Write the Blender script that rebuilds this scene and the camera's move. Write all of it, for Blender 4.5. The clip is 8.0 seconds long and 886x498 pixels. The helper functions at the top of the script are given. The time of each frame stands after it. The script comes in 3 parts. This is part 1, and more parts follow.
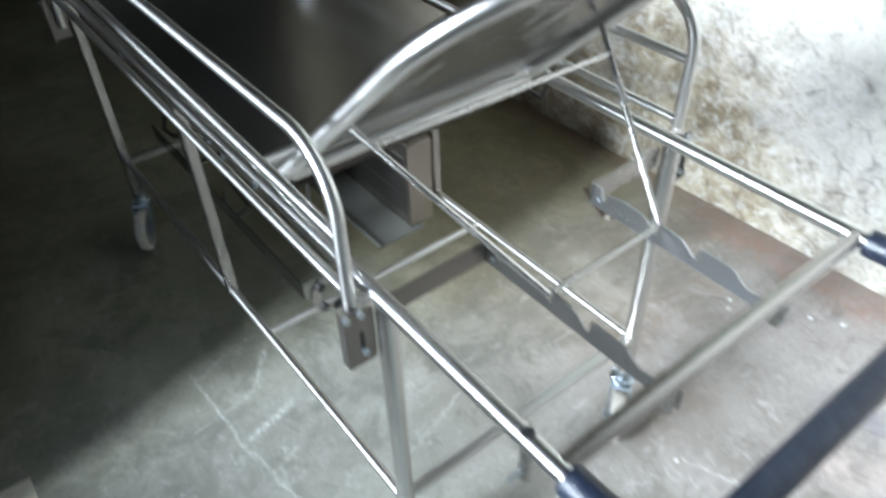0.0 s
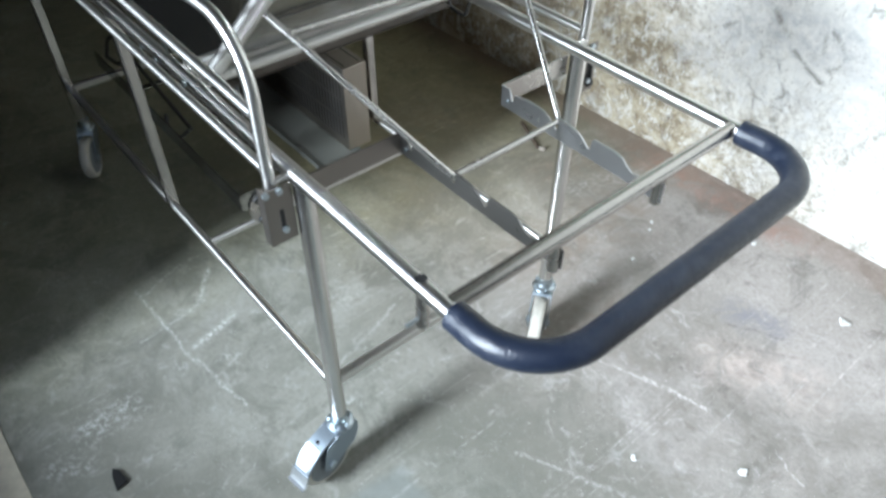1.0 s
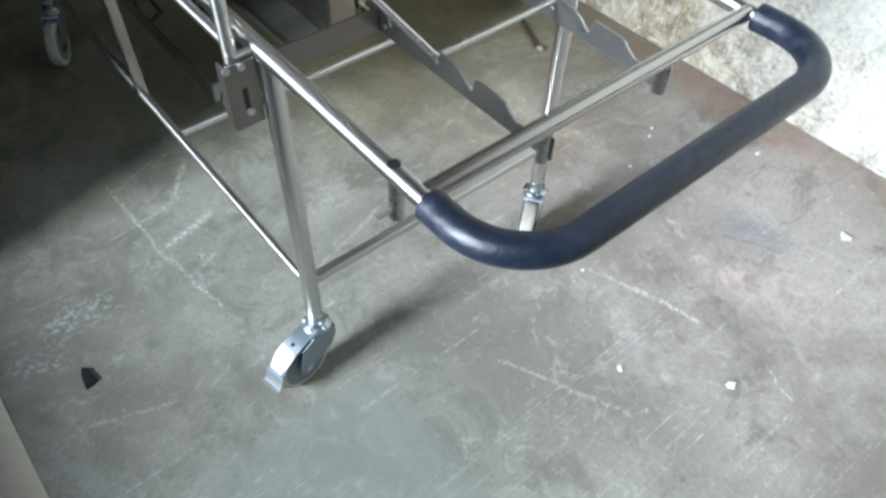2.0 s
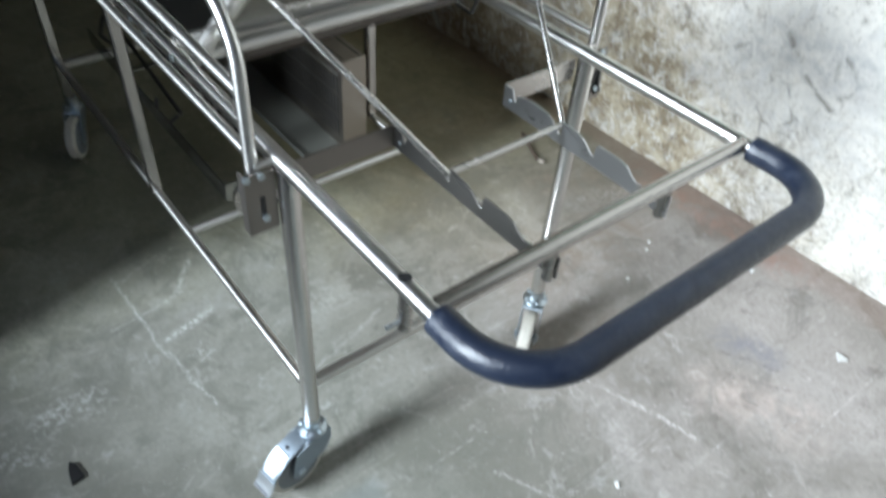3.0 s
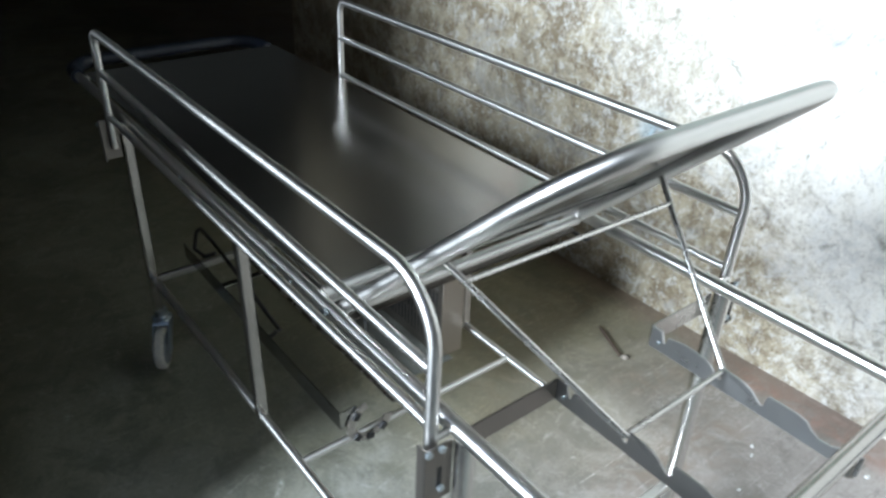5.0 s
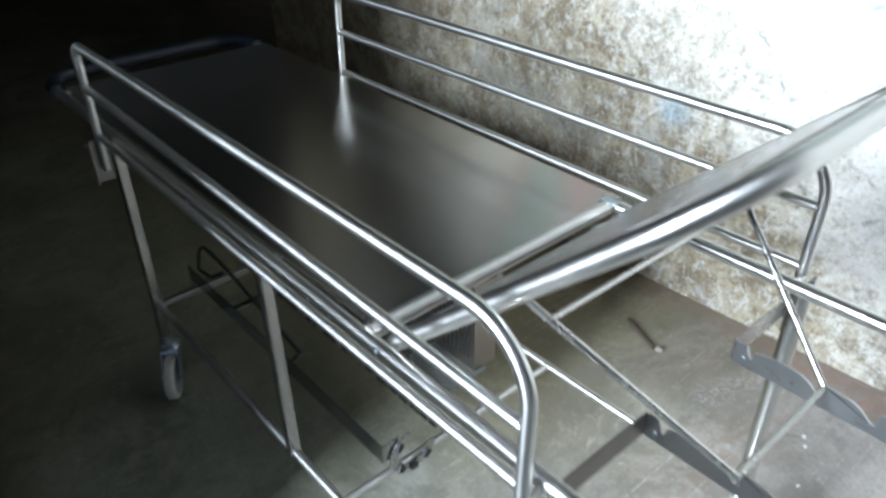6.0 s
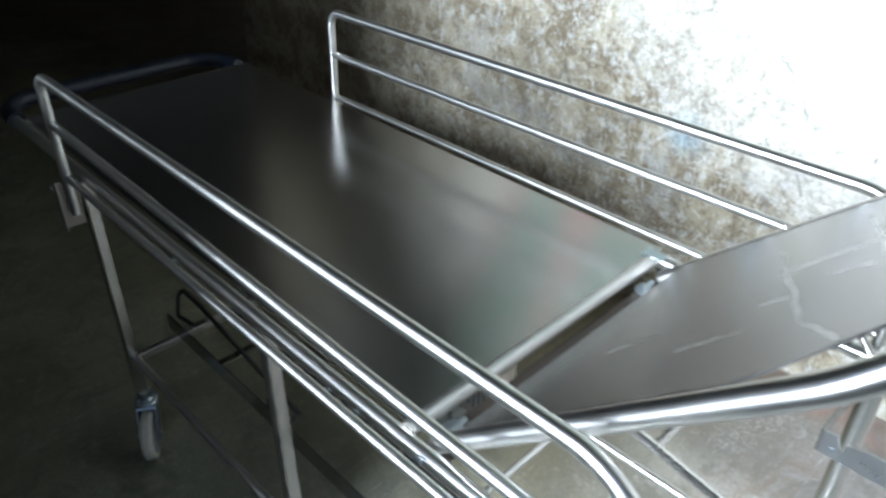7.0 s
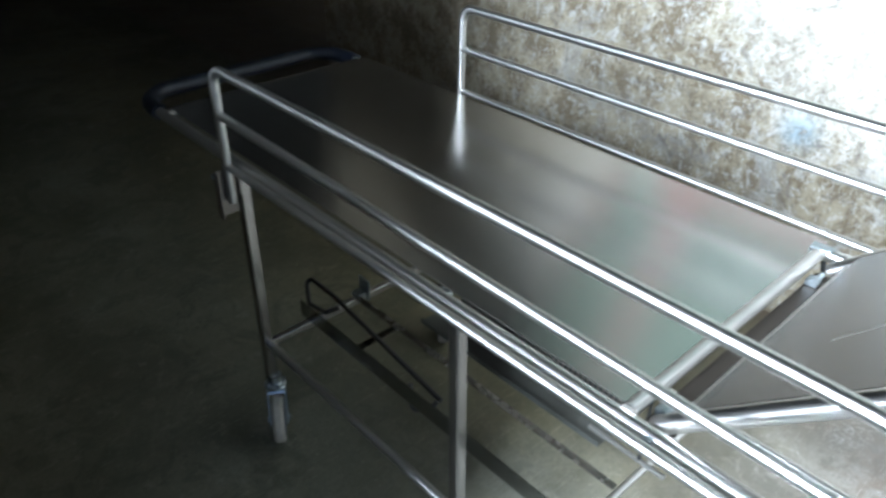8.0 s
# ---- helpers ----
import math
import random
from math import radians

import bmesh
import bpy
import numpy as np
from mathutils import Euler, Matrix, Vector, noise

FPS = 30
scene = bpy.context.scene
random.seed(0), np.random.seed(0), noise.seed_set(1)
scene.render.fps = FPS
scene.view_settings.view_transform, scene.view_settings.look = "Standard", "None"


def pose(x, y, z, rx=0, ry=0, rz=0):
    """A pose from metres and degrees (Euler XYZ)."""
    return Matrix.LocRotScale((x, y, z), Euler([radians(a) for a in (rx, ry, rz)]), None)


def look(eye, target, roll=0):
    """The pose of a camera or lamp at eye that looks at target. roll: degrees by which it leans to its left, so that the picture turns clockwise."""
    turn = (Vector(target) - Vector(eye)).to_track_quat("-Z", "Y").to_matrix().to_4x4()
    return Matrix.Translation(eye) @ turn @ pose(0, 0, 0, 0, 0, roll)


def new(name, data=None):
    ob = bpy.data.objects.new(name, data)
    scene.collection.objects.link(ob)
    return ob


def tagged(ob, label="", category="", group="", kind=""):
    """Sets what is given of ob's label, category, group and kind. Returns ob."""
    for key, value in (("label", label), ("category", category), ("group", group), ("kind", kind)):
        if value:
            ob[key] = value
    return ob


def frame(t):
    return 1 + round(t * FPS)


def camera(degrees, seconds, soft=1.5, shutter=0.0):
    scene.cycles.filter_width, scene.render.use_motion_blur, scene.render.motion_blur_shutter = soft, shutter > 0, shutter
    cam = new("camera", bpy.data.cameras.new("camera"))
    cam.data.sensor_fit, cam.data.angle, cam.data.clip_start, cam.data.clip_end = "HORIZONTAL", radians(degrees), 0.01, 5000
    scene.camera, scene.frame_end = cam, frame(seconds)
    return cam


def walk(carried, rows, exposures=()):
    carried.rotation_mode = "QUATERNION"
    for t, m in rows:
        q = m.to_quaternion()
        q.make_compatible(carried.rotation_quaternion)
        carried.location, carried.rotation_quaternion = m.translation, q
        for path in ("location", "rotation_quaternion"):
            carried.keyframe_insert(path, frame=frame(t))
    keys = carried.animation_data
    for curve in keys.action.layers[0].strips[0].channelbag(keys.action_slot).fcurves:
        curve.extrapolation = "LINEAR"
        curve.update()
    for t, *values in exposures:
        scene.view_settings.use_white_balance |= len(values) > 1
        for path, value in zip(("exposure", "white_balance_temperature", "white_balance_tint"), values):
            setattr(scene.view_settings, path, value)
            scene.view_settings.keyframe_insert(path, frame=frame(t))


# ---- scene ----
cam = camera(62.8, 8.0, soft=2.7, shutter=0.7)
PATH = [
    (0, (-0.352, -0.257, 1.455), (0.563, 0.945, 0.144), -1.4),
    (0.5, (-0.379, -0.365, 1.439), (0.571, 0.747, 0.075), 0.3),
    (1, (-0.389, -0.428, 1.429), (0.561, 0.665, 0.049), 1.0),
    (1.5, (-0.358, -0.447, 1.367), (0.516, 0.561, -0.124), 2.9),
    (1.7, (-0.346, -0.434, 1.343), (0.498, 0.511, -0.205), 2.7),
    (2.8, (-0.354, -0.403, 1.355), (0.601, 0.651, -0.051), 5.2),
    (3, (-0.361, -0.404, 1.372), (0.62, 0.694, 0.019), 5.3),
    (3.5, (-0.37, -0.395, 1.403), (0.624, 0.802, 0.146), 4.2),
    (4, (-0.382, -0.347, 1.432), (0.683, 0.895, 0.282), 4.6),
    (4.5, (-0.438, -0.251, 1.465), (0.653, 1.057, 0.416), 3.7),
    (4.7, (-0.46, -0.216, 1.474), (0.639, 1.106, 0.451), 3.4),
    (5.8, (-0.494, -0.044, 1.468), (0.608, 1.243, 0.404), 0.0),
    (6, (-0.472, 0.01, 1.463), (0.645, 1.275, 0.391), -0.2),
    (6.5, (-0.41, 0.154, 1.464), (0.719, 1.413, 0.397), -0.5),
    (7, (-0.428, 0.231, 1.471), (0.768, 1.42, 0.395), 1.2),
    (7.5, (-0.543, 0.331, 1.485), (0.614, 1.558, 0.411), -0.6),
    (8, (-0.644, 0.386, 1.476), (0.503, 1.613, 0.391), 0.8),
]
walk(cam, [(t, look(eye, target, roll)) for t, eye, target, roll in PATH], [(t, stops, kelvin, 6.0) for t, stops, kelvin in ((0.0, 1.30, 5690.0), (1.5, 1.10, 5780.0), (3.0, 0.95, 5810.0), (3.5, 0.95, 5810.0), (4.5, 1.05, 5740.0), (6.0, 1.11, 5570.0), (7.5, 1.30, 5490.0), (8.0, 1.35, 5450.0))])

# ---- light ----
# overcast day: dim sky, and an added area lamp for daylight through the doorway
world = bpy.data.worlds.new("sky")
world.use_nodes = True
scene.world = world
wn = world.node_tree
sky = wn.nodes.new("ShaderNodeTexSky")
sky.sky_type = "NISHITA"
sky.sun_disc = False
sky.sun_elevation = radians(35)
sky.sun_rotation = radians(270)
sky.dust_density = 2.0
wn.nodes["Background"].inputs["Strength"].default_value = 0.07
wn.links.new(sky.outputs["Color"], wn.nodes["Background"].inputs["Color"])
sun_data = bpy.data.lights.new("sun", "SUN")
sun_data.energy, sun_data.angle, sun_data.color = 0.6, radians(12), (0.96, 0.98, 1.0)
sun = new("sun", sun_data)
sun.matrix_world = look((-6, 0.4, 4.2), (0, 0, 0))
GAP_X, GAP_Y0, GAP_Y1, GAP_Z0, GAP_Z1 = -4.2, 0.04, 1.12, 1.5, 3.6
gap_data = bpy.data.lights.new("daylight_stand_in", "AREA")
gap_data.shape, gap_data.size, gap_data.size_y = "RECTANGLE", GAP_Y1 - GAP_Y0, GAP_Z1 - GAP_Z0
gap_data.energy, gap_data.color = 430.0, (0.95, 0.985, 1.0)
gap = new("daylight_stand_in", gap_data)
gap.matrix_world = look((GAP_X, (GAP_Y0 + GAP_Y1) / 2, (GAP_Z0 + GAP_Z1) / 2), (0, (GAP_Y0 + GAP_Y1) / 2, (GAP_Z0 + GAP_Z1) / 2))


# ---- materials ----
WX = 1.488                     # face of the plaster wall


class Nodes:
    """Small helper round one node material."""

    def __init__(self, name):
        self.mat = bpy.data.materials.new(name)
        self.mat.use_nodes = True
        self.t = self.mat.node_tree
        self.b = self.t.nodes["Principled BSDF"]
        self.co = self.t.nodes.new("ShaderNodeTexCoord").outputs["Object"]

    def node(self, kind, **inputs):
        n = self.t.nodes.new(kind)
        for k, v in inputs.items():
            self.put(n.inputs[k.replace("_", " ")], v)
        return n

    def put(self, socket, v):
        if hasattr(v, "is_output"):
            self.t.links.new(v, socket)
        else:
            socket.default_value = v

    def scaled(self, s, turn=0.0):
        m = self.node("ShaderNodeMapping", Vector=self.co)
        m.inputs["Scale"].default_value = s
        m.inputs["Rotation"].default_value = (0, 0, radians(turn))
        return m.outputs["Vector"]

    def noise(self, scale, detail=5.0, rough=0.6, co=None, distort=0.0):
        n = self.node("ShaderNodeTexNoise", Vector=co or self.co, Scale=scale, Detail=detail, Roughness=rough, Distortion=distort)
        return n.outputs["Fac"]

    def ramp(self, fac, *stops):
        n = self.node("ShaderNodeValToRGB", Fac=fac)
        e = n.color_ramp.elements
        while len(e) < len(stops):
            e.new(0.5)
        for el, (p, c) in zip(e, stops):
            el.position = p
            el.color = (*c, 1) if isinstance(c, tuple) else (c, c, c, 1)
        return n.outputs["Color"]

    def mix(self, fac, a, b, how="MIX"):
        n = self.t.nodes.new("ShaderNodeMix")
        n.data_type, n.blend_type = "RGBA", how
        self.put(n.inputs[0], fac)
        for k, v in ((6, a), (7, b)):
            self.put(n.inputs[k], (*v, 1) if isinstance(v, tuple) else v)
        return n.outputs[2]

    def math(self, how, a, b=0.0, c=0.0):
        n = self.t.nodes.new("ShaderNodeMath")
        n.operation = how
        for k, v in enumerate((a, b, c)):
            self.put(n.inputs[k], v)
        return n.outputs[0]

    def bump(self, height, strength, distance=0.01):
        n = self.node("ShaderNodeBump", Height=height, Strength=strength, Distance=distance)
        self.put(self.b.inputs["Normal"], n.outputs["Normal"])

    def set(self, **inputs):
        for k, v in inputs.items():
            v = (*v, 1) if isinstance(v, tuple) and len(v) == 3 else v
            self.put(self.b.inputs[k.replace("_", " ")], v)
        return self.mat


def steel(name, tint, rough, streak=(40, 40, 40), scuff=0.12, metal=1.0, relief=0.0):
    n = Nodes(name)
    grain = n.noise(1.0, 4, 0.6, n.scaled(streak))
    big = n.noise(9, 3, 0.6)
    r = n.math("ADD", n.math("MULTIPLY", grain, scuff), n.math("MULTIPLY", big, scuff))
    n.put(n.b.inputs["Roughness"], n.math("ADD", r, rough - scuff))
    n.put(n.b.inputs["Base Color"], n.mix(n.ramp(big, (0.35, 0.0), (0.7, 1.0)), tuple(c * 0.93 for c in tint), tint))
    if relief:
        n.bump(grain, relief, 0.002)
    return n.set(Metallic=metal)


def along_run(mat, amount):
    """Polished round the tube, so that highlights run along it."""
    t = mat.node_tree
    run = t.nodes.new("ShaderNodeAttribute")
    run.attribute_name = "run"
    t.links.new(run.outputs["Vector"], t.nodes["Principled BSDF"].inputs["Tangent"])
    t.nodes["Principled BSDF"].inputs["Anisotropic"].default_value = amount
    return mat


TUBE = along_run(steel("tube_steel", (0.70, 0.685, 0.66), 0.33, scuff=0.09), 0.72)
POST = along_run(steel("post_steel", (0.46, 0.44, 0.415), 0.22, scuff=0.06), 0.40)
LEG = along_run(steel("leg_steel", (0.68, 0.66, 0.63), 0.22, scuff=0.05), 0.55)
BRAKE = steel("brake_zinc", (0.33, 0.38, 0.43), 0.48)
# dark reflections on the brackets are put into this tint
BRACKET = steel("dark_bracket_steel", (0.235, 0.215, 0.195), 0.40)
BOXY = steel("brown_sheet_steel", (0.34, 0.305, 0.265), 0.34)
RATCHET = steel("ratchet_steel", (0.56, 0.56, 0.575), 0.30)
# same ratchet steel, tinted darker because the near plate reflects less light
RATCHET_SHADED = steel("shaded_ratchet_steel", (0.36, 0.35, 0.345), 0.30)
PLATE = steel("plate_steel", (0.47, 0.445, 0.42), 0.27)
TROUGH = steel("trough_steel", (0.34, 0.34, 0.31), 0.22)
SHEET = steel("sheet_steel", (0.53, 0.52, 0.50), 0.215, (300, 5, 5), 0.03)
ZINC = steel("zinc_plated_steel", (0.50, 0.56, 0.60), 0.34)
RUSTY = steel("rusty_steel", (0.075, 0.062, 0.050), 0.5, metal=0.5)
CHIPPED = steel("worn_slot_edge", (0.55, 0.54, 0.50), 0.45)
SHELF = steel("dusty_shelf_steel", (0.15, 0.155, 0.14), 0.55, metal=0.45)
PALE = steel("worn_bright_zinc", (0.68, 0.71, 0.74), 0.36)
DARK = steel("dark_steel", (0.10, 0.10, 0.10), 0.45)


def plain(name, colour, rough, bump=0.0, scale=60.0, spread=0.25):
    n = Nodes(name)
    v = n.noise(scale, 5, 0.65)
    w = n.noise(scale / 9, 3, 0.6)
    k = n.mix(n.ramp(v, (0.3, 0.0), (0.7, 1.0)), tuple(c * (1 - spread) for c in colour), colour)
    n.put(n.b.inputs["Base Color"], n.mix(n.ramp(w, (0.4, 0.0), (0.7, 0.5)), k, tuple(c * (1 - spread) for c in colour)))
    if bump:
        n.bump(v, bump, 0.003)
    return n.set(Roughness=rough)


def foam():
    n = Nodes("navy_foam_grip")
    dust = n.noise(14, 6, 0.72, distort=0.6)
    wrinkle = n.noise(55, 6, 0.7)
    c = n.mix(n.ramp(dust, (0.46, 0.0), (0.66, 0.8)), (0.009, 0.013, 0.025), (0.027, 0.033, 0.050))
    c = n.mix(n.ramp(wrinkle, (0.62, 0.0), (0.74, 0.6)), c, (0.050, 0.055, 0.070))
    n.put(n.b.inputs["Base Color"], c)
    n.put(n.b.inputs["Roughness"], n.ramp(dust, (0.4, 0.29), (0.65, 0.46)))
    n.put(n.b.inputs["Specular IOR Level"], 0.48)
    n.bump(n.math("ADD", wrinkle, dust), 0.35, 0.004)
    return n.set()


FOAM = foam()
RUBBER = plain("grey_rubber", (0.60, 0.57, 0.50), 0.55, 0.1, 80)
HUB = plain("grey_plastic_hub", (0.20, 0.22, 0.235), 0.45, 0.1, 80)
BLACK = plain("black_plastic", (0.012, 0.012, 0.013), 0.5, 0.1, 80)
CHIP = plain("plaster_chip", (0.82, 0.82, 0.80), 0.8, 0.2, 90)
SPLINTER = plain("broken_wood", (0.42, 0.37, 0.31), 0.8, 0.3, 120, 0.5)
BEIGE = plain("beige_board", (0.62, 0.57, 0.45), 0.75, 0.1, 40)
WOODY = plain("old_timber", (0.085, 0.060, 0.042), 0.7, 0.3, 30)


def stroke(n, a, b, width, wobble, wear):
    """Mask of a worn streak from a to b on a surface seen along z (floor) or x (wall)."""
    a, b = Vector(a), Vector(b)
    d = (b - a).normalized()

    def vec(how, u, v):
        m = n.t.nodes.new("ShaderNodeVectorMath")
        m.operation = how
        for k, w in enumerate((u, v)):
            n.put(m.inputs[k], w if hasattr(w, "is_output") else tuple(w))
        return m.outputs["Value"] if how in ("DOT_PRODUCT", "LENGTH", "DISTANCE") else m.outputs["Vector"]

    p = vec("SUBTRACT", vec("ADD", n.co, wobble), a)
    along = n.node("ShaderNodeClamp", Value=vec("DOT_PRODUCT", p, d), Min=0.0, Max=(b - a).length).outputs["Result"]
    scaled = n.node("ShaderNodeCombineXYZ", X=n.math("MULTIPLY", along, d.x), Y=n.math("MULTIPLY", along, d.y), Z=n.math("MULTIPLY", along, d.z)).outputs["Vector"]
    dist = vec("DISTANCE", p, scaled)
    return n.math("MULTIPLY", n.ramp(n.math("DIVIDE", dist, width), (0.10, 1.0), (1.0, 0.0)), wear)


def wobble_of(n, scale, amount, flat):
    """Small displacement of the coordinates, so that streaks run unevenly."""
    t = n.node("ShaderNodeTexNoise", Vector=n.co, Scale=scale, Detail=4.0, Roughness=0.6).outputs["Color"]
    m = n.t.nodes.new("ShaderNodeVectorMath")
    m.operation = "MULTIPLY_ADD"
    n.put(m.inputs[0], t)
    m.inputs[1].default_value = [amount * f for f in flat]
    m.inputs[2].default_value = [-0.5 * amount * f for f in flat]
    return m.outputs["Vector"]


def concrete():
    n = Nodes("worn_concrete_floor")
    big = n.noise(1.3, 6, 0.62, distort=0.6)
    mid = n.noise(5, 9, 0.72, distort=0.7)
    blot = n.noise(14, 8, 0.74, distort=1.0)
    fine = n.noise(90, 6, 0.72)
    grit = n.noise(260, 3, 0.6)
    c = n.mix(n.ramp(big, (0.38, 0.0), (0.60, 1.0)), (0.165, 0.163, 0.136), (0.300, 0.296, 0.262))
    c = n.mix(n.ramp(mid, (0.40, 0.85), (0.50, 0.0)), c, (0.150, 0.150, 0.126))
    c = n.mix(n.ramp(n.noise(2.7, 8, 0.74, distort=0.9), (0.53, 0.0), (0.66, 0.32)), c, (0.40, 0.40, 0.37))
    c = n.mix(n.ramp(blot, (0.56, 0.0), (0.70, 0.55)), c, (0.45, 0.45, 0.425))
    c = n.mix(n.ramp(n.noise(9, 7, 0.74, n.scaled((1, 1, 1), 31), 0.8), (0.30, 0.75), (0.42, 0.0)), c, (0.125, 0.120, 0.100))
    c = n.mix(n.ramp(fine, (0.36, 0.35), (0.54, 0.0)), c, (0.13, 0.13, 0.112))
    c = n.mix(n.ramp(n.noise(38, 8, 0.8, n.scaled((1, 1.2, 1), 17), 0.4), (0.36, 0.30), (0.46, 0.0)), c, (0.145, 0.138, 0.115))
    c = n.mix(n.ramp(n.noise(33, 8, 0.8, n.scaled((1.2, 1, 1), 63), 0.4), (0.56, 0.0), (0.64, 0.2)), c, (0.40, 0.395, 0.37))
    c = n.mix(n.ramp(grit, (0.64, 0.0), (0.78, 0.3)), c, (0.46, 0.46, 0.44))
    c = n.mix(n.ramp(n.noise(120, 4, 0.7), (0.655, 0.0), (0.70, 0.7)), c, (0.55, 0.55, 0.53))
    c = n.mix(n.math("MULTIPLY", n.ramp(n.noise(26, 8, 0.8), (0.60, 0.0), (0.66, 0.7)), n.ramp(n.noise(2.4, 4), (0.48, 0.0), (0.58, 1.0))), c, (0.52, 0.52, 0.50))
    wob = wobble_of(n, 12.0, 0.035, (1, 1, 0))
    wide = wobble_of(n, 16.0, 0.10, (1, 1, 0))
    worn = n.ramp(n.noise(48, 6, 0.75), (0.44, 0.0), (0.60, 1.0))
    flecks = n.ramp(n.noise(70, 6, 0.78), (0.50, 0.0), (0.58, 1.0))
    # smoother darker slab by the door; brown, reddish, pale and blue-grey patches
    sx = n.node("ShaderNodeSeparateXYZ", Vector=n.co)
    ragged = n.math("MULTIPLY", n.math("SUBTRACT", blot, 0.5), 0.05)
    slab = 1.0
    for edge in (n.math("SUBTRACT", 0.262, n.math("ADD", sx.outputs["Y"], n.math("MULTIPLY", sx.outputs["X"], 0.10))), n.math("SUBTRACT", 0.095, sx.outputs["X"]), n.math("ADD", sx.outputs["X"], 0.33)):
        slab = n.math("MULTIPLY", slab, n.ramp(n.math("MULTIPLY", n.math("ADD", edge, ragged), 40.0), (0.0, 0.0), (1.0, 1.0)))
    c = n.mix(n.math("MULTIPLY", slab, 0.72), c, n.mix(n.ramp(blot, (0.4, 0.0), (0.6, 1.0)), (0.185, 0.20, 0.19), (0.225, 0.24, 0.225)))
    for a, b, w, k, col in (((1.03, 0.03, 0), (1.06, -0.06, 0), 0.075, 0.85, (0.17, 0.18, 0.19)), ((0.80, 0.52, 0), (1.12, 0.48, 0), 0.17, 0.80, (0.165, 0.140, 0.105)), ((0.62, 0.30, 0), (0.80, 0.24, 0), 0.11, 0.75, (0.135, 0.118, 0.092)),
                            ((0.87, -0.06, 0), (0.95, -0.20, 0), 0.12, 0.45, (0.48, 0.425, 0.37)), ((1.40, 0.10, 0), (1.40, 0.62, 0), 0.10, 0.60, (0.27, 0.160, 0.115)),
                            ((0.10, 1.3, 0), (0.7, 1.5, 0), 0.40, 0.40, (0.13, 0.12, 0.085)), ((0.80, 1.28, 0), (1.28, 1.16, 0), 0.34, 0.55, (0.155, 0.13, 0.088)), ((1.10, 0.78, 0), (1.30, 0.66, 0), 0.14, 0.5, (0.17, 0.14, 0.10)), ((0.62, 0.92, 0), (0.80, 1.05, 0), 0.16, 0.4, (0.17, 0.15, 0.11))):
        c = n.mix(n.math("MULTIPLY", stroke(n, a, b, w, wide, k), n.ramp(blot, (0.42, 0.1), (0.58, 1.0))), c, col)
    # hairline scratches, some long, in every direction
    for turn, scale, lo, amount, seed in ((38, (0.9, 150, 1), 0.625, 0.75, 2.6), (-55, (0.7, 130, 1), 0.63, 0.65, 3.4), (80, (0.8, 140, 1), 0.64, 0.6, 2.9), (-14, (1.1, 180, 1), 0.645, 0.7, 4.2), (20, (1.3, 160, 1), 0.64, 0.65, 3.8)):
        sc = n.noise(1.0, 3, 0.55, n.scaled(scale, turn), 0.55)
        m = n.math("MULTIPLY", n.ramp(sc, (lo, 0.0), (lo + 0.06, amount)), n.math("MULTIPLY", worn, n.ramp(n.noise(seed, 5, 0.65), (0.46, 0.0), (0.62, 1.0))))
        c = n.mix(m, c, (0.56, 0.56, 0.535))
    # single scuffs and powdery patches
    for a, b, w, k in (((-0.107, 0.830, 0), (0.014, 0.861, 0), 0.020, 1.0), ((-0.143, 1.10, 0), (-0.130, 0.82, 0), 0.010, 0.75), ((-0.130, 0.82, 0), (-0.096, 0.596, 0), 0.009, 0.70),
                       ((-0.036, 0.963, 0), (0.047, 1.054, 0), 0.010, 0.70), ((0.679, 0.048, 0), (0.721, -0.102, 0), 0.010, 0.8), ((-0.20, 0.93, 0), (-0.02, 0.955, 0), 0.009, 0.5),
                       ((-0.45, 0.50, 0), (-0.28, 0.44, 0), 0.008, 0.45), ((0.30, 0.10, 0), (0.42, -0.16, 0), 0.008, 0.55), ((0.12, 0.55, 0), (0.36, 0.62, 0), 0.009, 0.45), ((0.632, 0.154, 0), (0.729, -0.110, 0), 0.008, 0.6), ((0.744, -0.267, 0), (0.712, -0.346, 0), 0.006, 0.7), ((-0.133, 1.07, 0), (-0.02, 1.12, 0), 0.008, 0.5)):
        c = n.mix(n.math("MULTIPLY", stroke(n, a, b, w * 0.8, wob, k), n.ramp(n.noise(85, 6, 0.8), (0.47, 0.06), (0.56, 0.9))), c, (0.58, 0.58, 0.555))
    for a, b, w, k in (((-0.403, 0.758, 0), (-0.304, 0.757, 0), 0.055, 0.9), ((-0.497, 0.706, 0), (-0.441, 0.677, 0), 0.050, 0.8), ((-0.18, 0.79, 0), (-0.17, 0.78, 0), 0.022, 0.8), ((-0.064, 0.751, 0), (-0.05, 0.75, 0), 0.030, 0.7),
                       ((0.20, 0.70, 0), (0.28, 0.74, 0), 0.05, 0.45), ((0.06, 0.46, 0), (0.10, 0.44, 0), 0.03, 0.7), ((1.08, 0.66, 0), (1.30, 0.58, 0), 0.06, 0.45)):
        c = n.mix(n.math("MULTIPLY", stroke(n, a, b, w, wide, k * 0.7), flecks), c, (0.55, 0.55, 0.53))
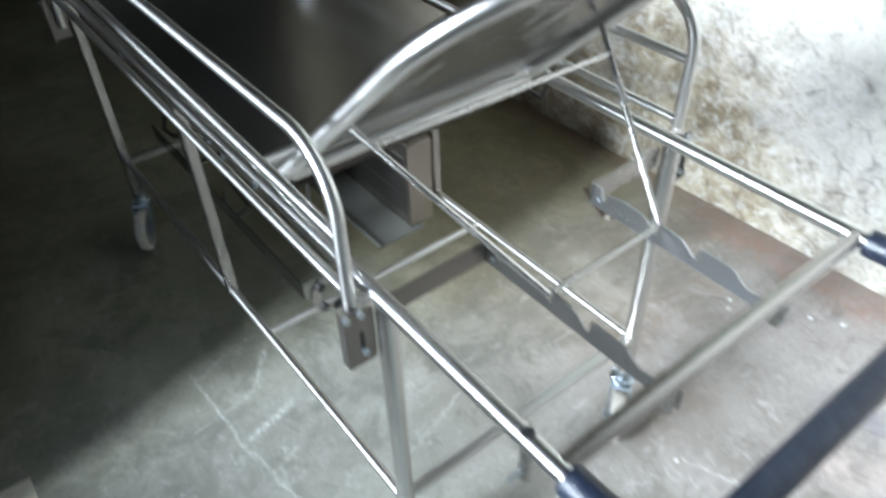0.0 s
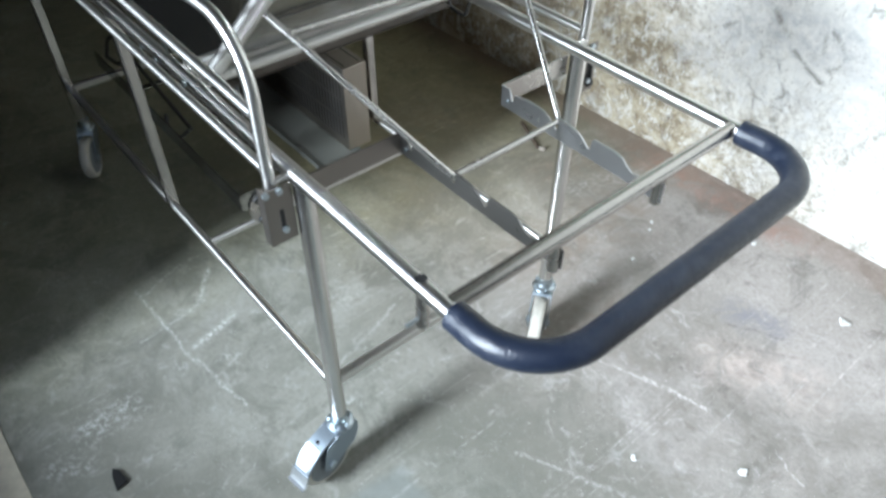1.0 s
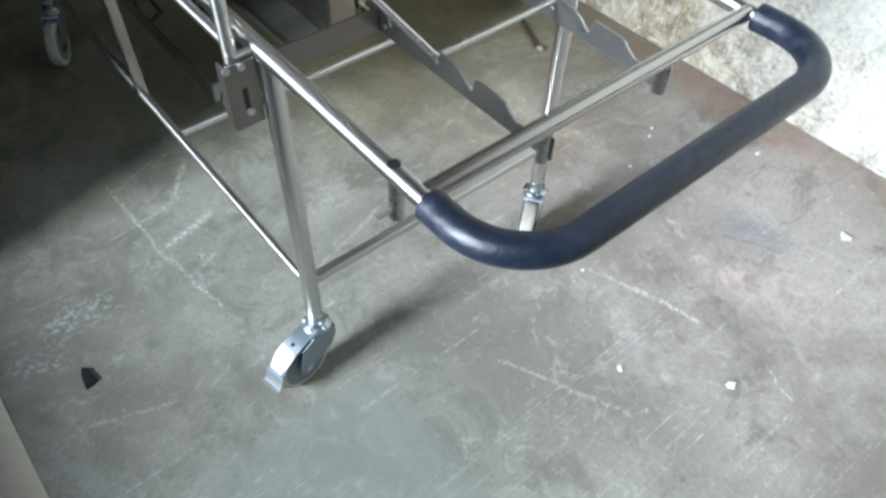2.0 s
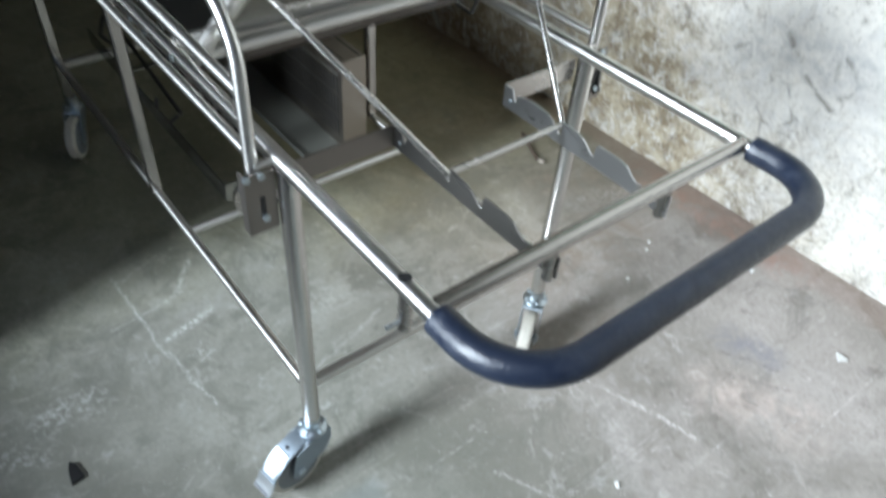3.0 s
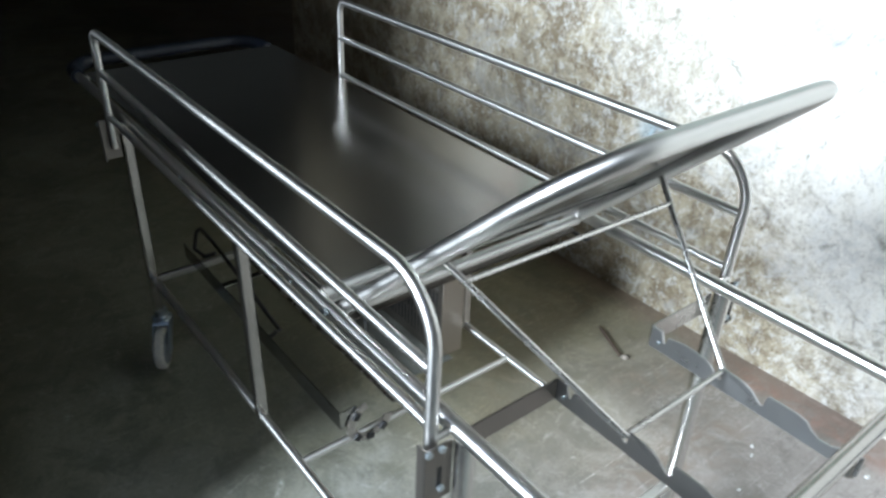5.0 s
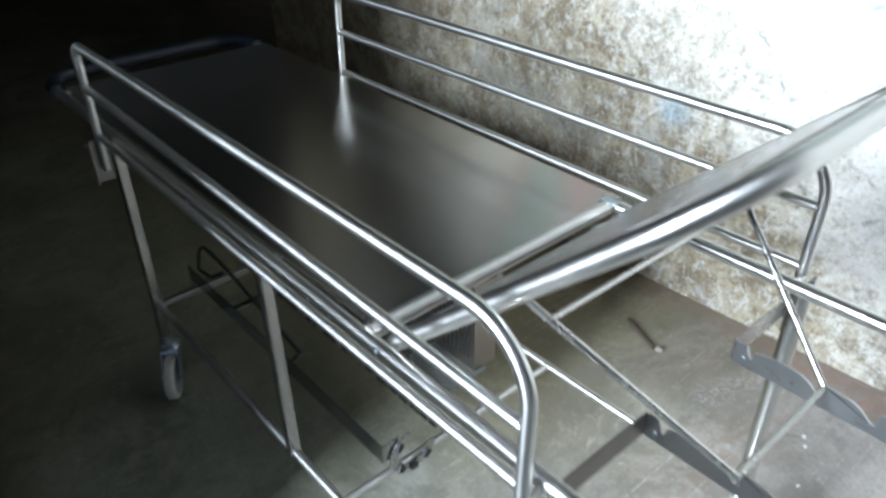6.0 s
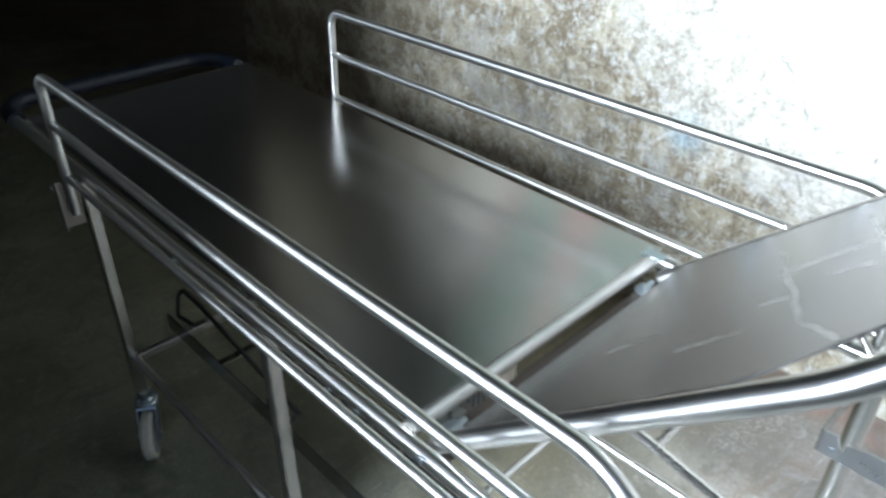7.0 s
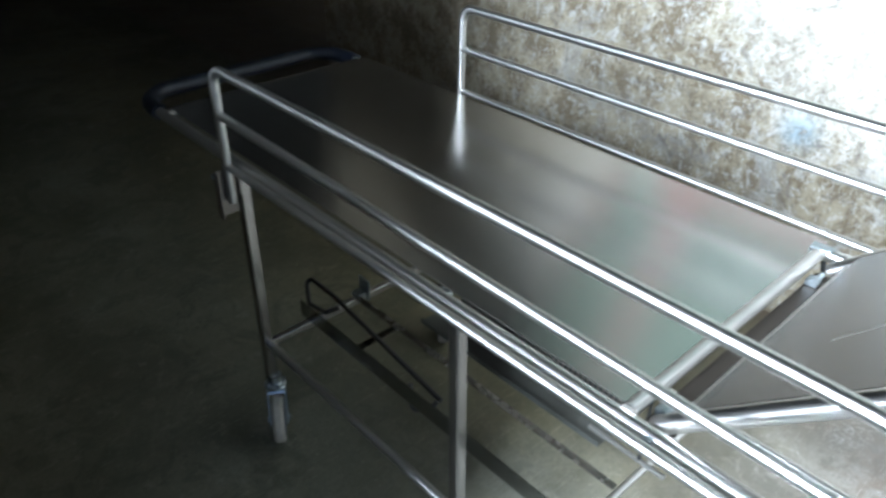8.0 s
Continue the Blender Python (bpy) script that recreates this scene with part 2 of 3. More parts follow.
    # dark drag marks and cracks
    for a, b, w, k in (((0.794, 0.097, 0), (0.803, -0.100, 0), 0.026, 0.42), ((0.803, -0.100, 0), (0.808, -0.289, 0), 0.022, 0.38), ((0.541, -0.02, 0), (0.577, -0.12, 0), 0.010, 0.4), ((0.517, -0.345, 0), (0.609, -0.347, 0), 0.008, 0.45), ((0.930, -0.012, 0), (0.952, -0.064, 0), 0.009, 0.6), ((0.952, -0.064, 0), (1.017, -0.150, 0), 0.008, 0.55), ((0.773, 0.045, 0), (0.779, -0.171, 0), 0.012, 0.5), ((0.98, 0.02, 0), (1.05, -0.10, 0), 0.010, 0.6), ((0.80, 0.56, 0), (0.90, 0.48, 0), 0.014, 0.45)):
        c = n.mix(n.math("MULTIPLY", stroke(n, a, b, w, wob, k), worn), c, (0.085, 0.080, 0.07))
    # lit side painted in: paler towards the wall, browner deeper; reddish dirt at its foot
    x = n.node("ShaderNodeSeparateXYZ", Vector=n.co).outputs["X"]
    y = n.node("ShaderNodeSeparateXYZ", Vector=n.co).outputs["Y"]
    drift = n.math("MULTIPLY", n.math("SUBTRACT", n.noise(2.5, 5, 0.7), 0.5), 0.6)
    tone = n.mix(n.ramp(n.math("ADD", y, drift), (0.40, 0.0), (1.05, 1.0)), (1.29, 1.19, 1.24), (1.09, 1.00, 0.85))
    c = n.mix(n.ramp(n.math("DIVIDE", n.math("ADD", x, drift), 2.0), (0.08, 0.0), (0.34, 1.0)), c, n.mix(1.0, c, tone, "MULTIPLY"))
    # deep floor multiplied darker and more olive, its shade put into the colour
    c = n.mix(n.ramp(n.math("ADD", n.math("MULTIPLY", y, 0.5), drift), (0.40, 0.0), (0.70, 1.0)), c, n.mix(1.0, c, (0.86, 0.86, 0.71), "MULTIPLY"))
    edge = n.math("ADD", x, n.math("MULTIPLY", n.math("SUBTRACT", n.noise(7, 6, 0.72), 0.5), 0.22))
    c = n.mix(n.ramp(n.math("DIVIDE", edge, 2.0), (0.680, 0.0), (0.714, 0.38)), c, (0.25, 0.165, 0.125))
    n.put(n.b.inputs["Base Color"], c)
    n.put(n.b.inputs["Roughness"], n.ramp(mid, (0.3, 0.45), (0.7, 0.75)))
    n.bump(n.math("ADD", n.math("MULTIPLY", fine, 0.4), n.math("ADD", mid, n.math("MULTIPLY", blot, 0.5))), 0.35, 0.006)
    return n.set()


def plaster():
    n = Nodes("stained_plaster_wall")
    big = n.noise(1.9, 7, 0.66, distort=0.5)
    mid = n.noise(8, 9, 0.74, distort=0.35)
    spots = n.noise(23, 8, 0.78, distort=0.5)
    fine = n.noise(70, 6, 0.72)
    z = n.node("ShaderNodeSeparateXYZ", Vector=n.co).outputs["Z"]
    y = n.node("ShaderNodeSeparateXYZ", Vector=n.co).outputs["Y"]
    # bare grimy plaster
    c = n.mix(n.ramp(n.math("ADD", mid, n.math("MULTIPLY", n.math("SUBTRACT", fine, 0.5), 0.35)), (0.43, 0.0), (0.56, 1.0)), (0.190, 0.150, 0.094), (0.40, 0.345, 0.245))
    # thin old whitewash, with the light's falloff over height and depth painted in
    wash_falloff = n.math("ADD", n.math("MULTIPLY", z, 0.42), n.math("MULTIPLY", n.math("ADD", big, n.math("MULTIPLY", mid, 0.6)), 0.55))
    wash_falloff = n.math("SUBTRACT", wash_falloff, n.math("MULTIPLY", n.math("POWER", n.math("MAXIMUM", y, 0.0), 1.6), 0.180))
    wash_falloff = n.math("ADD", wash_falloff, n.math("MULTIPLY", n.math("MAXIMUM", n.math("SUBTRACT", 0.95, y), 0.0), 0.17))
    # it has come off in small ragged flakes
    ragged = n.math("ADD", n.math("MULTIPLY", n.math("SUBTRACT", spots, 0.5), 0.5), n.math("MULTIPLY", n.math("SUBTRACT", fine, 0.5), 0.4))
    wash_falloff = n.math("ADD", wash_falloff, ragged)
    c = n.mix(n.ramp(wash_falloff, (0.39, 0.0), (0.71, 0.90)), c, (0.69, 0.67, 0.62))
    # white flakes, smears and dirt; flakes fade with depth to match the dimmer light
    depth_fade = n.ramp(n.math("MULTIPLY", y, 0.3), (0.54, 1.0), (0.84, 0.15))
    c = n.mix(n.math("MULTIPLY", depth_fade, n.ramp(spots, (0.535, 0.0), (0.60, 0.62))), c, (0.66, 0.65, 0.625))
    c = n.mix(n.ramp(n.noise(17, 8, 0.77, n.scaled((1, 1, 0.7), 20), 0.6), (0.535, 0.0), (0.61, 0.32)), c, (0.27, 0.235, 0.18))
    v = n.noise(6, 7, 0.72, n.scaled((1, 1, 0.45)), 0.8)
    c = n.mix(n.ramp(v, (0.545, 0.0), (0.64, 0.32)), c, (0.32, 0.285, 0.225))
    # fine flecks, light and dark, a little longer than wide
    c = n.mix(n.math("MULTIPLY", depth_fade, n.ramp(n.noise(42, 7, 0.8, n.scaled((1, 1.2, 0.65)), 0.3), (0.55, 0.0), (0.60, 0.62))), c, (0.67, 0.65, 0.60))
    c = n.mix(n.ramp(n.noise(36, 7, 0.8, n.scaled((1, 1.3, 0.6), 55), 0.3), (0.57, 0.0), (0.64, 0.34)), c, (0.21, 0.18, 0.135))
    c = n.mix(n.ramp(n.noise(95, 5, 0.75), (0.60, 0.0), (0.70, 0.32)), c, (0.17, 0.15, 0.115))
    c = n.mix(n.math("MULTIPLY", depth_fade, n.ramp(n.noise(3.2, 7, 0.75, n.scaled((1, 1, 1.3)), 1.0), (0.55, 0.0), (0.66, 0.55))), c, (0.42, 0.415, 0.40))
    c = n.mix(n.ramp(n.noise(30, 4, 0.6, n.scaled((1, 1.6, 0.6)), 1.0), (0.67, 0.0), (0.74, 0.7)), c, (0.14, 0.125, 0.10))
    # short dark cracks
    flat = wobble_of(n, 9.0, 0.09, (0, 1, 1))
    warped = n.t.nodes.new("ShaderNodeVectorMath")
    n.put(warped.inputs[0], n.co)
    n.put(warped.inputs[1], flat)
    cell = n.node("ShaderNodeTexVoronoi", Vector=warped.outputs["Vector"], Scale=12.0)
    cell.feature = "DISTANCE_TO_EDGE"
    crack = n.math("MULTIPLY", n.ramp(cell.outputs["Distance"], (0.015, 1.0), (0.085, 0.0)), n.ramp(n.noise(8, 6, 0.75, n.scaled((1, 1, 1), 40)), (0.53, 0.0), (0.63, 0.62)))
    c = n.mix(crack, c, (0.12, 0.105, 0.085))
    c = n.mix(n.ramp(fine, (0.30, 0.35), (0.46, 0.0)), c, (0.17, 0.15, 0.12))
    # grey rub marks, gouges and a smear of blue paint
    broken = n.ramp(spots, (0.40, 0.25), (0.58, 1.0))
    wide = wobble_of(n, 14.0, 0.12, (0, 1, 1))
    thin = wobble_of(n, 20.0, 0.03, (0, 1, 1))
    for a, b, w, k, col in (((WX, 0.46, 0.50), (WX, 0.20, 0.56), 0.13, 0.75, (0.33, 0.33, 0.325)), ((WX, 0.62, 0.36), (WX, 0.40, 0.34), 0.08, 0.55, (0.36, 0.35, 0.335)),
                            ((WX, 1.66, 0.53), (WX, 1.95, 0.56), 0.07, 0.65, (0.24, 0.235, 0.22)), ((WX, 1.60, 0.46), (WX, 1.40, 0.43), 0.06, 0.75, (0.22, 0.21, 0.19)),
                            ((WX, 0.655, 1.035), (WX, 0.720, 1.065), 0.045, 0.8, (0.30, 0.31, 0.325)), ((WX, 0.530, 1.00), (WX, 0.565, 1.06), 0.05, 0.65, (0.36, 0.37, 0.385))):
        c = n.mix(n.math("MULTIPLY", stroke(n, a, b, w, wide, k), broken), c, col)
    for a, b, w, k in (((WX, 0.390, 0.565), (WX, 0.350, 0.520), 0.010, 0.9), ((WX, 0.310, 0.480), (WX, 0.215, 0.425), 0.011, 0.9), ((WX, 0.246, 0.555), (WX, 0.236, 0.505), 0.009, 0.8), ((WX, 0.866, 0.512), (WX, 0.850, 0.500), 0.018, 0.9), ((WX, 0.80, 0.61), (WX, 0.77, 0.56), 0.008, 0.8), ((WX, 1.345, 0.82), (WX, 1.30, 0.755), 0.012, 0.7),
                       ((WX, 1.56, 0.47), (WX, 1.50, 0.415), 0.012, 0.9), ((WX, 1.98, 0.70), (WX, 1.975, 0.62), 0.009, 0.8), ((WX, 1.13, 0.43), (WX, 1.10, 0.385), 0.010, 0.8), ((WX, 0.70, 0.515), (WX, 0.685, 0.50), 0.016, 0.8),
                       ((WX, 0.52, 0.47), (WX, 0.49, 0.50), 0.008, 0.7), ((WX, 0.23, 0.57), (WX, 0.19, 0.53), 0.009, 0.7), ((WX, 2.35, 0.52), (WX, 2.31, 0.47), 0.012, 0.8), ((WX, 1.45, 0.50), (WX, 1.40, 0.46), 0.010, 0.8)):
        c = n.mix(n.math("MULTIPLY", stroke(n, a, b, w, thin, k), broken), c, (0.15, 0.135, 0.115))
    p = n.node("ShaderNodeVectorMath", Vector=n.co)
    p.operation = "DISTANCE"
    p.inputs[1].default_value = (WX, 1.125, 0.625)
    d = n.math("ADD", p.outputs["Value"], n.math("MULTIPLY", n.math("SUBTRACT", spots, 0.5), 0.16))
    c = n.mix(n.math("MULTIPLY", n.ramp(d, (0.02, 0.8), (0.085, 0.0)), broken), c, (0.33, 0.46, 0.55))
    n.put(n.b.inputs["Base Color"], c)
    relief = n.math("SUBTRACT", n.math("ADD", mid, n.math("MULTIPLY", spots, 0.6)), n.math("MULTIPLY", crack, 0.5))
    n.bump(n.math("ADD", n.math("MULTIPLY", fine, 0.4), relief), 0.55, 0.010)
    return n.set(Roughness=0.85)


FLOOR, WALL = concrete(), plaster()
GREEN = plain("faded_green_paint", (0.155, 0.20, 0.155), 0.6, 0.1, 20, 0.15)
RED = plain("red_paint", (0.30, 0.06, 0.05), 0.5, 0.1, 30)
PINK = plain("faded_pink_paint", (0.30, 0.21, 0.18), 0.6, 0.1, 30)
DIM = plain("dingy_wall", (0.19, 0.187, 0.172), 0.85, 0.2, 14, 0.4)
GROUND = plain("yard_ground", (0.28, 0.26, 0.23), 0.9, 0.2, 8, 0.4)


# ---- mesh helpers ----
class Swept(tuple):
    """Geometry (vertices, faces) with the run of the tube at each vertex."""
    runs = ()


def mesh_object(name, verts, faces, mat, parent=None, smooth=30.0, runs=()):
    me = bpy.data.meshes.new(name)
    me.from_pydata([tuple(v) for v in verts], [], faces)
    if len(runs) == len(verts):
        me.attributes.new("run", "FLOAT_VECTOR", "POINT").data.foreach_set("vector", [k for r in runs for k in r])
    me.validate()
    if smooth:
        me.shade_smooth()
        me.set_sharp_from_angle(angle=radians(smooth))
    me.materials.append(mat)
    ob = new(name, me)
    ob.parent = parent
    return ob


def join(*pieces):
    verts, faces = [], []
    for v, f in pieces:
        k = len(verts)
        verts += list(v)
        faces += [tuple(i + k for i in face) for face in f]
    return verts, faces


def rounded(points, radius, steps=7):
    """A polyline with its inner corners rounded; radius: one for all, or one a corner."""
    pts = [Vector(p) for p in points]
    radii = radius if isinstance(radius, (list, tuple)) else [radius] * (len(pts) - 2)
    out = [pts[0]]
    for k in range(1, len(pts) - 1):
        a, p, b = pts[k - 1], pts[k], pts[k + 1]
        u, w = (a - p).normalized(), (b - p).normalized()
        half = u.angle(w) / 2
        if radii[k - 1] <= 0 or half > math.pi / 2 - 0.02:
            out.append(p)
            continue
        r = radii[k - 1]
        d = min(r / math.tan(half), (0.97 if k == 1 else 0.48) * (a - p).length, (0.97 if k == len(pts) - 2 else 0.48) * (b - p).length)
        r = d * math.tan(half)
        mid = (u + w).normalized()
        centre = p + mid * (r / math.sin(half))
        p0, p1 = p + u * d - centre, p + w * d - centre
        for s in range(steps + 1):
            out.append(centre + p0.normalized().slerp(p1.normalized(), s / steps) * r)
    out.append(pts[-1])
    return out


def sweep(path, r, n=14, square=False, caps=True):
    """A tube, or a square bar with soft corners, along a path."""
    path = [Vector(p) for p in path]
    if square:
        k = r * 0.22
        prof = [(r - k, -r), (r, -r + k), (r, r - k), (r - k, r), (-r + k, r), (-r, r - k), (-r, -r + k), (-r + k, -r)]
    else:
        prof = [(r * math.cos(2 * math.pi * i / n), r * math.sin(2 * math.pi * i / n)) for i in range(n)]
    n = len(prof)
    tang = []
    for i in range(len(path)):
        a, b = path[max(i - 1, 0)], path[min(i + 1, len(path) - 1)]
        tang.append((b - a).normalized())
    up = Vector((0, 0, 1)) if abs(tang[0].z) < 0.9 else Vector((0, 1, 0))
    side = tang[0].cross(up).normalized()
    verts, faces, runs = [], [], []
    for i, p in enumerate(path):
        if i:
            side = (tang[i - 1].rotation_difference(tang[i]) @ side).normalized()
        top = side.cross(tang[i]).normalized()
        verts += [p + side * x + top * y for x, y in prof]
        runs += [tang[i]] * n
    for i in range(len(path) - 1):
        for j in range(n):
            a, b = i * n + j, i * n + (j + 1) % n
            faces.append((a, b, b + n, a + n))
    if caps:
        faces.append(tuple(range(n))[::-1])
        faces.append(tuple(range((len(path) - 1) * n, len(path) * n)))
    out = Swept((verts, faces))
    out.runs = runs
    return out


def box(x0, y0, z0, x1, y1, z1, soft=0.0):
    bm = bmesh.new()
    bmesh.ops.create_cube(bm, size=1.0, matrix=Matrix.Translation(((x0 + x1) / 2, (y0 + y1) / 2, (z0 + z1) / 2)) @ Matrix.Diagonal((x1 - x0, y1 - y0, z1 - z0, 1)))
    if soft:
        bmesh.ops.bevel(bm, geom=bm.edges[:], offset=soft, segments=2, affect="EDGES", profile=0.5)
    out = [v.co.copy() for v in bm.verts], [tuple(v.index for v in f.verts) for f in bm.faces]
    bm.free()
    return out


def prism(outline, axis, lo, hi):
    """A flat outline of two coordinates, drawn out along an axis."""
    n = len(outline)
    put = {"x": lambda a, b, c: Vector((c, a, b)), "y": lambda a, b, c: Vector((a, c, b)), "z": lambda a, b, c: Vector((a, b, c))}[axis]
    verts = [put(a, b, lo) for a, b in outline] + [put(a, b, hi) for a, b in outline]
    faces = [tuple(range(n))[::-1], tuple(range(n, 2 * n))] + [(i, (i + 1) % n, (i + 1) % n + n, i + n) for i in range(n)]
    return verts, faces


def lathe(profile, axis="z", n=28, at=(0, 0, 0)):
    """Turned body from (radius, height) pairs."""
    verts, faces = [], []
    for r, h in profile:
        for i in range(n):
            a = 2 * math.pi * i / n
            p = (r * math.cos(a), r * math.sin(a), h)
            if axis == "x":
                p = (p[2], p[0], p[1])
            elif axis == "y":
                p = (p[1], p[2], p[0])
            verts.append(Vector(at) + Vector(p))
    for k in range(len(profile) - 1):
        for i in range(n):
            a, b = k * n + i, k * n + (i + 1) % n
            faces.append((a, b, b + n, a + n))
    faces += [tuple(range(n))[::-1], tuple(range((len(profile) - 1) * n, len(profile) * n))]
    return verts, faces


def part(name, geometry, mat, parent, label="", smooth=20.0):
    tube = isinstance(geometry, Swept)
    ob = mesh_object(name, *geometry, mat, parent, 30.0 if tube else smooth, geometry.runs if tube else ())
    return tagged(ob, label) if label else ob


def thing(name, label, category, group=""):
    return tagged(new(name), label, category, group)


def structure(name, geometry, mat, label, category=""):
    return tagged(mesh_object(name, *geometry, mat, None, 0), label, category, kind="structure")


# ---- the room ----
JAMB, DOOR_X, DOOR_H, ROOM_H = 1.00, -0.66, 2.65, 3.1
OPENING_Y, SILL, OPENING_TOP = 1.66, 1.30, 1.84        # unseen opening beside the doorway, added to light the plaster wall
LIGHT_Y, LIGHT_TOP = 1.34, 2.70                # narrow opening over it, added to light the wall higher up
STRIP_Y0, STRIP_Y1, STRIP_Z0, STRIP_Z1 = 1.95, 5.6, 2.34, 2.60   # long high opening, added for highlights on the rails


def ground_sheet(x0, y0, x1, y1, step=0.25):
    nx, ny = int((x1 - x0) / step), int((y1 - y0) / step)
    verts = [Vector((x0 + (x1 - x0) * i / nx, y0 + (y1 - y0) * j / ny, 0)) for j in range(ny + 1) for i in range(nx + 1)]
    for v in verts:
        v.z = 0.004 * noise.noise((v.x * 0.9, v.y * 0.9, 0)) if -0.5 < v.x < 1.3 else 0.0
    faces = [(j * (nx + 1) + i, j * (nx + 1) + i + 1, (j + 1) * (nx + 1) + i + 1, (j + 1) * (nx + 1) + i) for j in range(ny) for i in range(nx)]
    return verts, faces


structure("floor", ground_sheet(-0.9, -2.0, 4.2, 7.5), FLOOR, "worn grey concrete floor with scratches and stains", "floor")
structure("ground", box(-40, -40, -0.06, -0.9, 40, -0.012), GROUND, "bare yard ground outside the doorway", "ground")
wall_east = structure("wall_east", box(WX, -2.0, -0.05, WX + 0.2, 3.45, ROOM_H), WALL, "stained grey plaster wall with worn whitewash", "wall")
wall_east.matrix_world = Matrix.Translation((WX, 0.3, 0)) @ Matrix.Rotation(radians(1.6), 4, "Z") @ Matrix.Translation((-WX, -0.3, 0))
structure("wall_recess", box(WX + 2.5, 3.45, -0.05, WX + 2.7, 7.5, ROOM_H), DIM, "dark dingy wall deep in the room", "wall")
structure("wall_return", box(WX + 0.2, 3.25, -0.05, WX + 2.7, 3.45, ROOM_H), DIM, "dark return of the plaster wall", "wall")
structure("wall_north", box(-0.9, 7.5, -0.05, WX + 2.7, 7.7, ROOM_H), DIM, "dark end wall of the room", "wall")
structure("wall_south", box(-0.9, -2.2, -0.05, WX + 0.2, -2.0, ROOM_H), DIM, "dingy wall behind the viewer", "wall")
wx0 = DOOR_X - 0.24
structure("wall_west", join(
    box(wx0, -2.0, -0.05, DOOR_X, -1.3, ROOM_H),
    box(wx0, -1.3, DOOR_H, DOOR_X, JAMB, ROOM_H),                   # over the doorway
    box(wx0, JAMB, -0.05, DOOR_X, OPENING_Y, SILL),                     # under the side opening
    box(wx0, LIGHT_Y, OPENING_TOP, DOOR_X, OPENING_Y, ROOM_H),
    box(wx0, JAMB, LIGHT_TOP, DOOR_X, LIGHT_Y, ROOM_H),
    box(wx0, OPENING_Y, -0.05, DOOR_X, STRIP_Y0, ROOM_H),
    box(wx0, STRIP_Y0, -0.05, DOOR_X, STRIP_Y1, STRIP_Z0),          # under the strip opening
    box(wx0, STRIP_Y0, STRIP_Z1, DOOR_X, STRIP_Y1, ROOM_H),
    box(wx0, STRIP_Y1, -0.05, DOOR_X, 7.5, ROOM_H)), DIM, "dingy unseen wall with a wide doorway and added light openings", "wall")
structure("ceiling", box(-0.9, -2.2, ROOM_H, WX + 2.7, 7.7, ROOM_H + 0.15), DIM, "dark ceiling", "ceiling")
# blocker added out of view, its height sets how dim the near floor is
structure("wall_floor_shade", box(-1.35, -1.6, -0.05, -1.2, JAMB, 0.605), DIM, "unseen low wall added to shade the floor by the doorway", "wall")
# added out of view, open only where the area lamp stands
structure("wall_lamp_mask", join(box(-4.5, GAP_Y0, -0.05, -4.25, GAP_Y1, GAP_Z0), box(-4.5, GAP_Y1, -0.05, -4.25, 9.0, 4.5), box(-4.5, -9.0, -0.05, -4.25, GAP_Y0, 4.5)), DIM, "unseen wall added round the area lamp to limit its light", "wall")

# panel added out of view, so the bed's polish mirrors a greenish light patch
mirrored_panel = thing("reflection_panel", "unseen green panel with red strips, added for the bed's reflection", "board")
BY0, BY1, BY2, BZ0, BZ1 = 0.15, 1.70, 2.48, 1.22, 2.90      # its far edge slants from BY1 up to BY2, like the light patch
SLANT = (BY2 - BY1) / (BZ1 - BZ0)


def slanted(y, w, z0, z1, lean, x0, x1):
    return prism([(y - w, z0), (y + w, z0), (y + w + lean * (z1 - z0), z1), (y - w + lean * (z1 - z0), z1)], "x", x0, x1)


part("panel", prism([(BY0 + 0.05, BZ0 + 0.05), (BY1 - 0.02, BZ0 + 0.05), (BY2 - 0.06, BZ1 - 0.05), (BY0 + 0.05, BZ1 - 0.05)], "x", WX - 0.020, WX - 0.002), GREEN, mirrored_panel)
for geo in (box(WX - 0.032, BY0, BZ0, WX - 0.001, BY1 - 0.17, BZ0 + 0.05), box(WX - 0.032, BY0, BZ1 - 0.05, WX - 0.001, BY2, BZ1), box(WX - 0.032, BY0, BZ0 + 0.05, WX - 0.001, BY0 + 0.05, BZ1 - 0.05)):
    part("frame_strip", geo, RED, mirrored_panel, "red painted strip")
for y, w, lean in ((0.75, 0.05, 0.05), (1.40, 0.060, 0.22), (BY1 - 0.04, 0.045, SLANT)):
    part("cover_strip", slanted(y, w, BZ0 + 0.06, BZ1 - 0.06, lean, WX - 0.026, WX - 0.0205), PINK, mirrored_panel, "faded pink strip")
mirrored_panel.matrix_world = wall_east.matrix_world.copy()

# ---- the stretcher ----
W, H = 0.604, 0.771            # between rail centres; rail height
bed = thing("stretcher_trolley", "stainless steel hospital stretcher trolley with raised backrest on castors", "stretcher")
RM, RL, RG, RS = 0.0128, 0.0160, 0.0098, 0.0095
Y0, Y1 = 0.012, 2.10           # end crossbars


def handle_path(y, out):
    return rounded([(0, y, H), (0, y + out, H + 0.004), (W, y + out, H + 0.004), (W, y, H)], 0.098, 12)


for x in (0.0, W):
    part("side_rail", sweep([(x, Y0, H), (x, Y1, H)], RM, 18), TUBE, bed)
for y in (Y0, Y1):
    part("end_crossbar", sweep([(0.005, y, H), (W - 0.005, y, H)], 0.0126, 16), POST, bed)
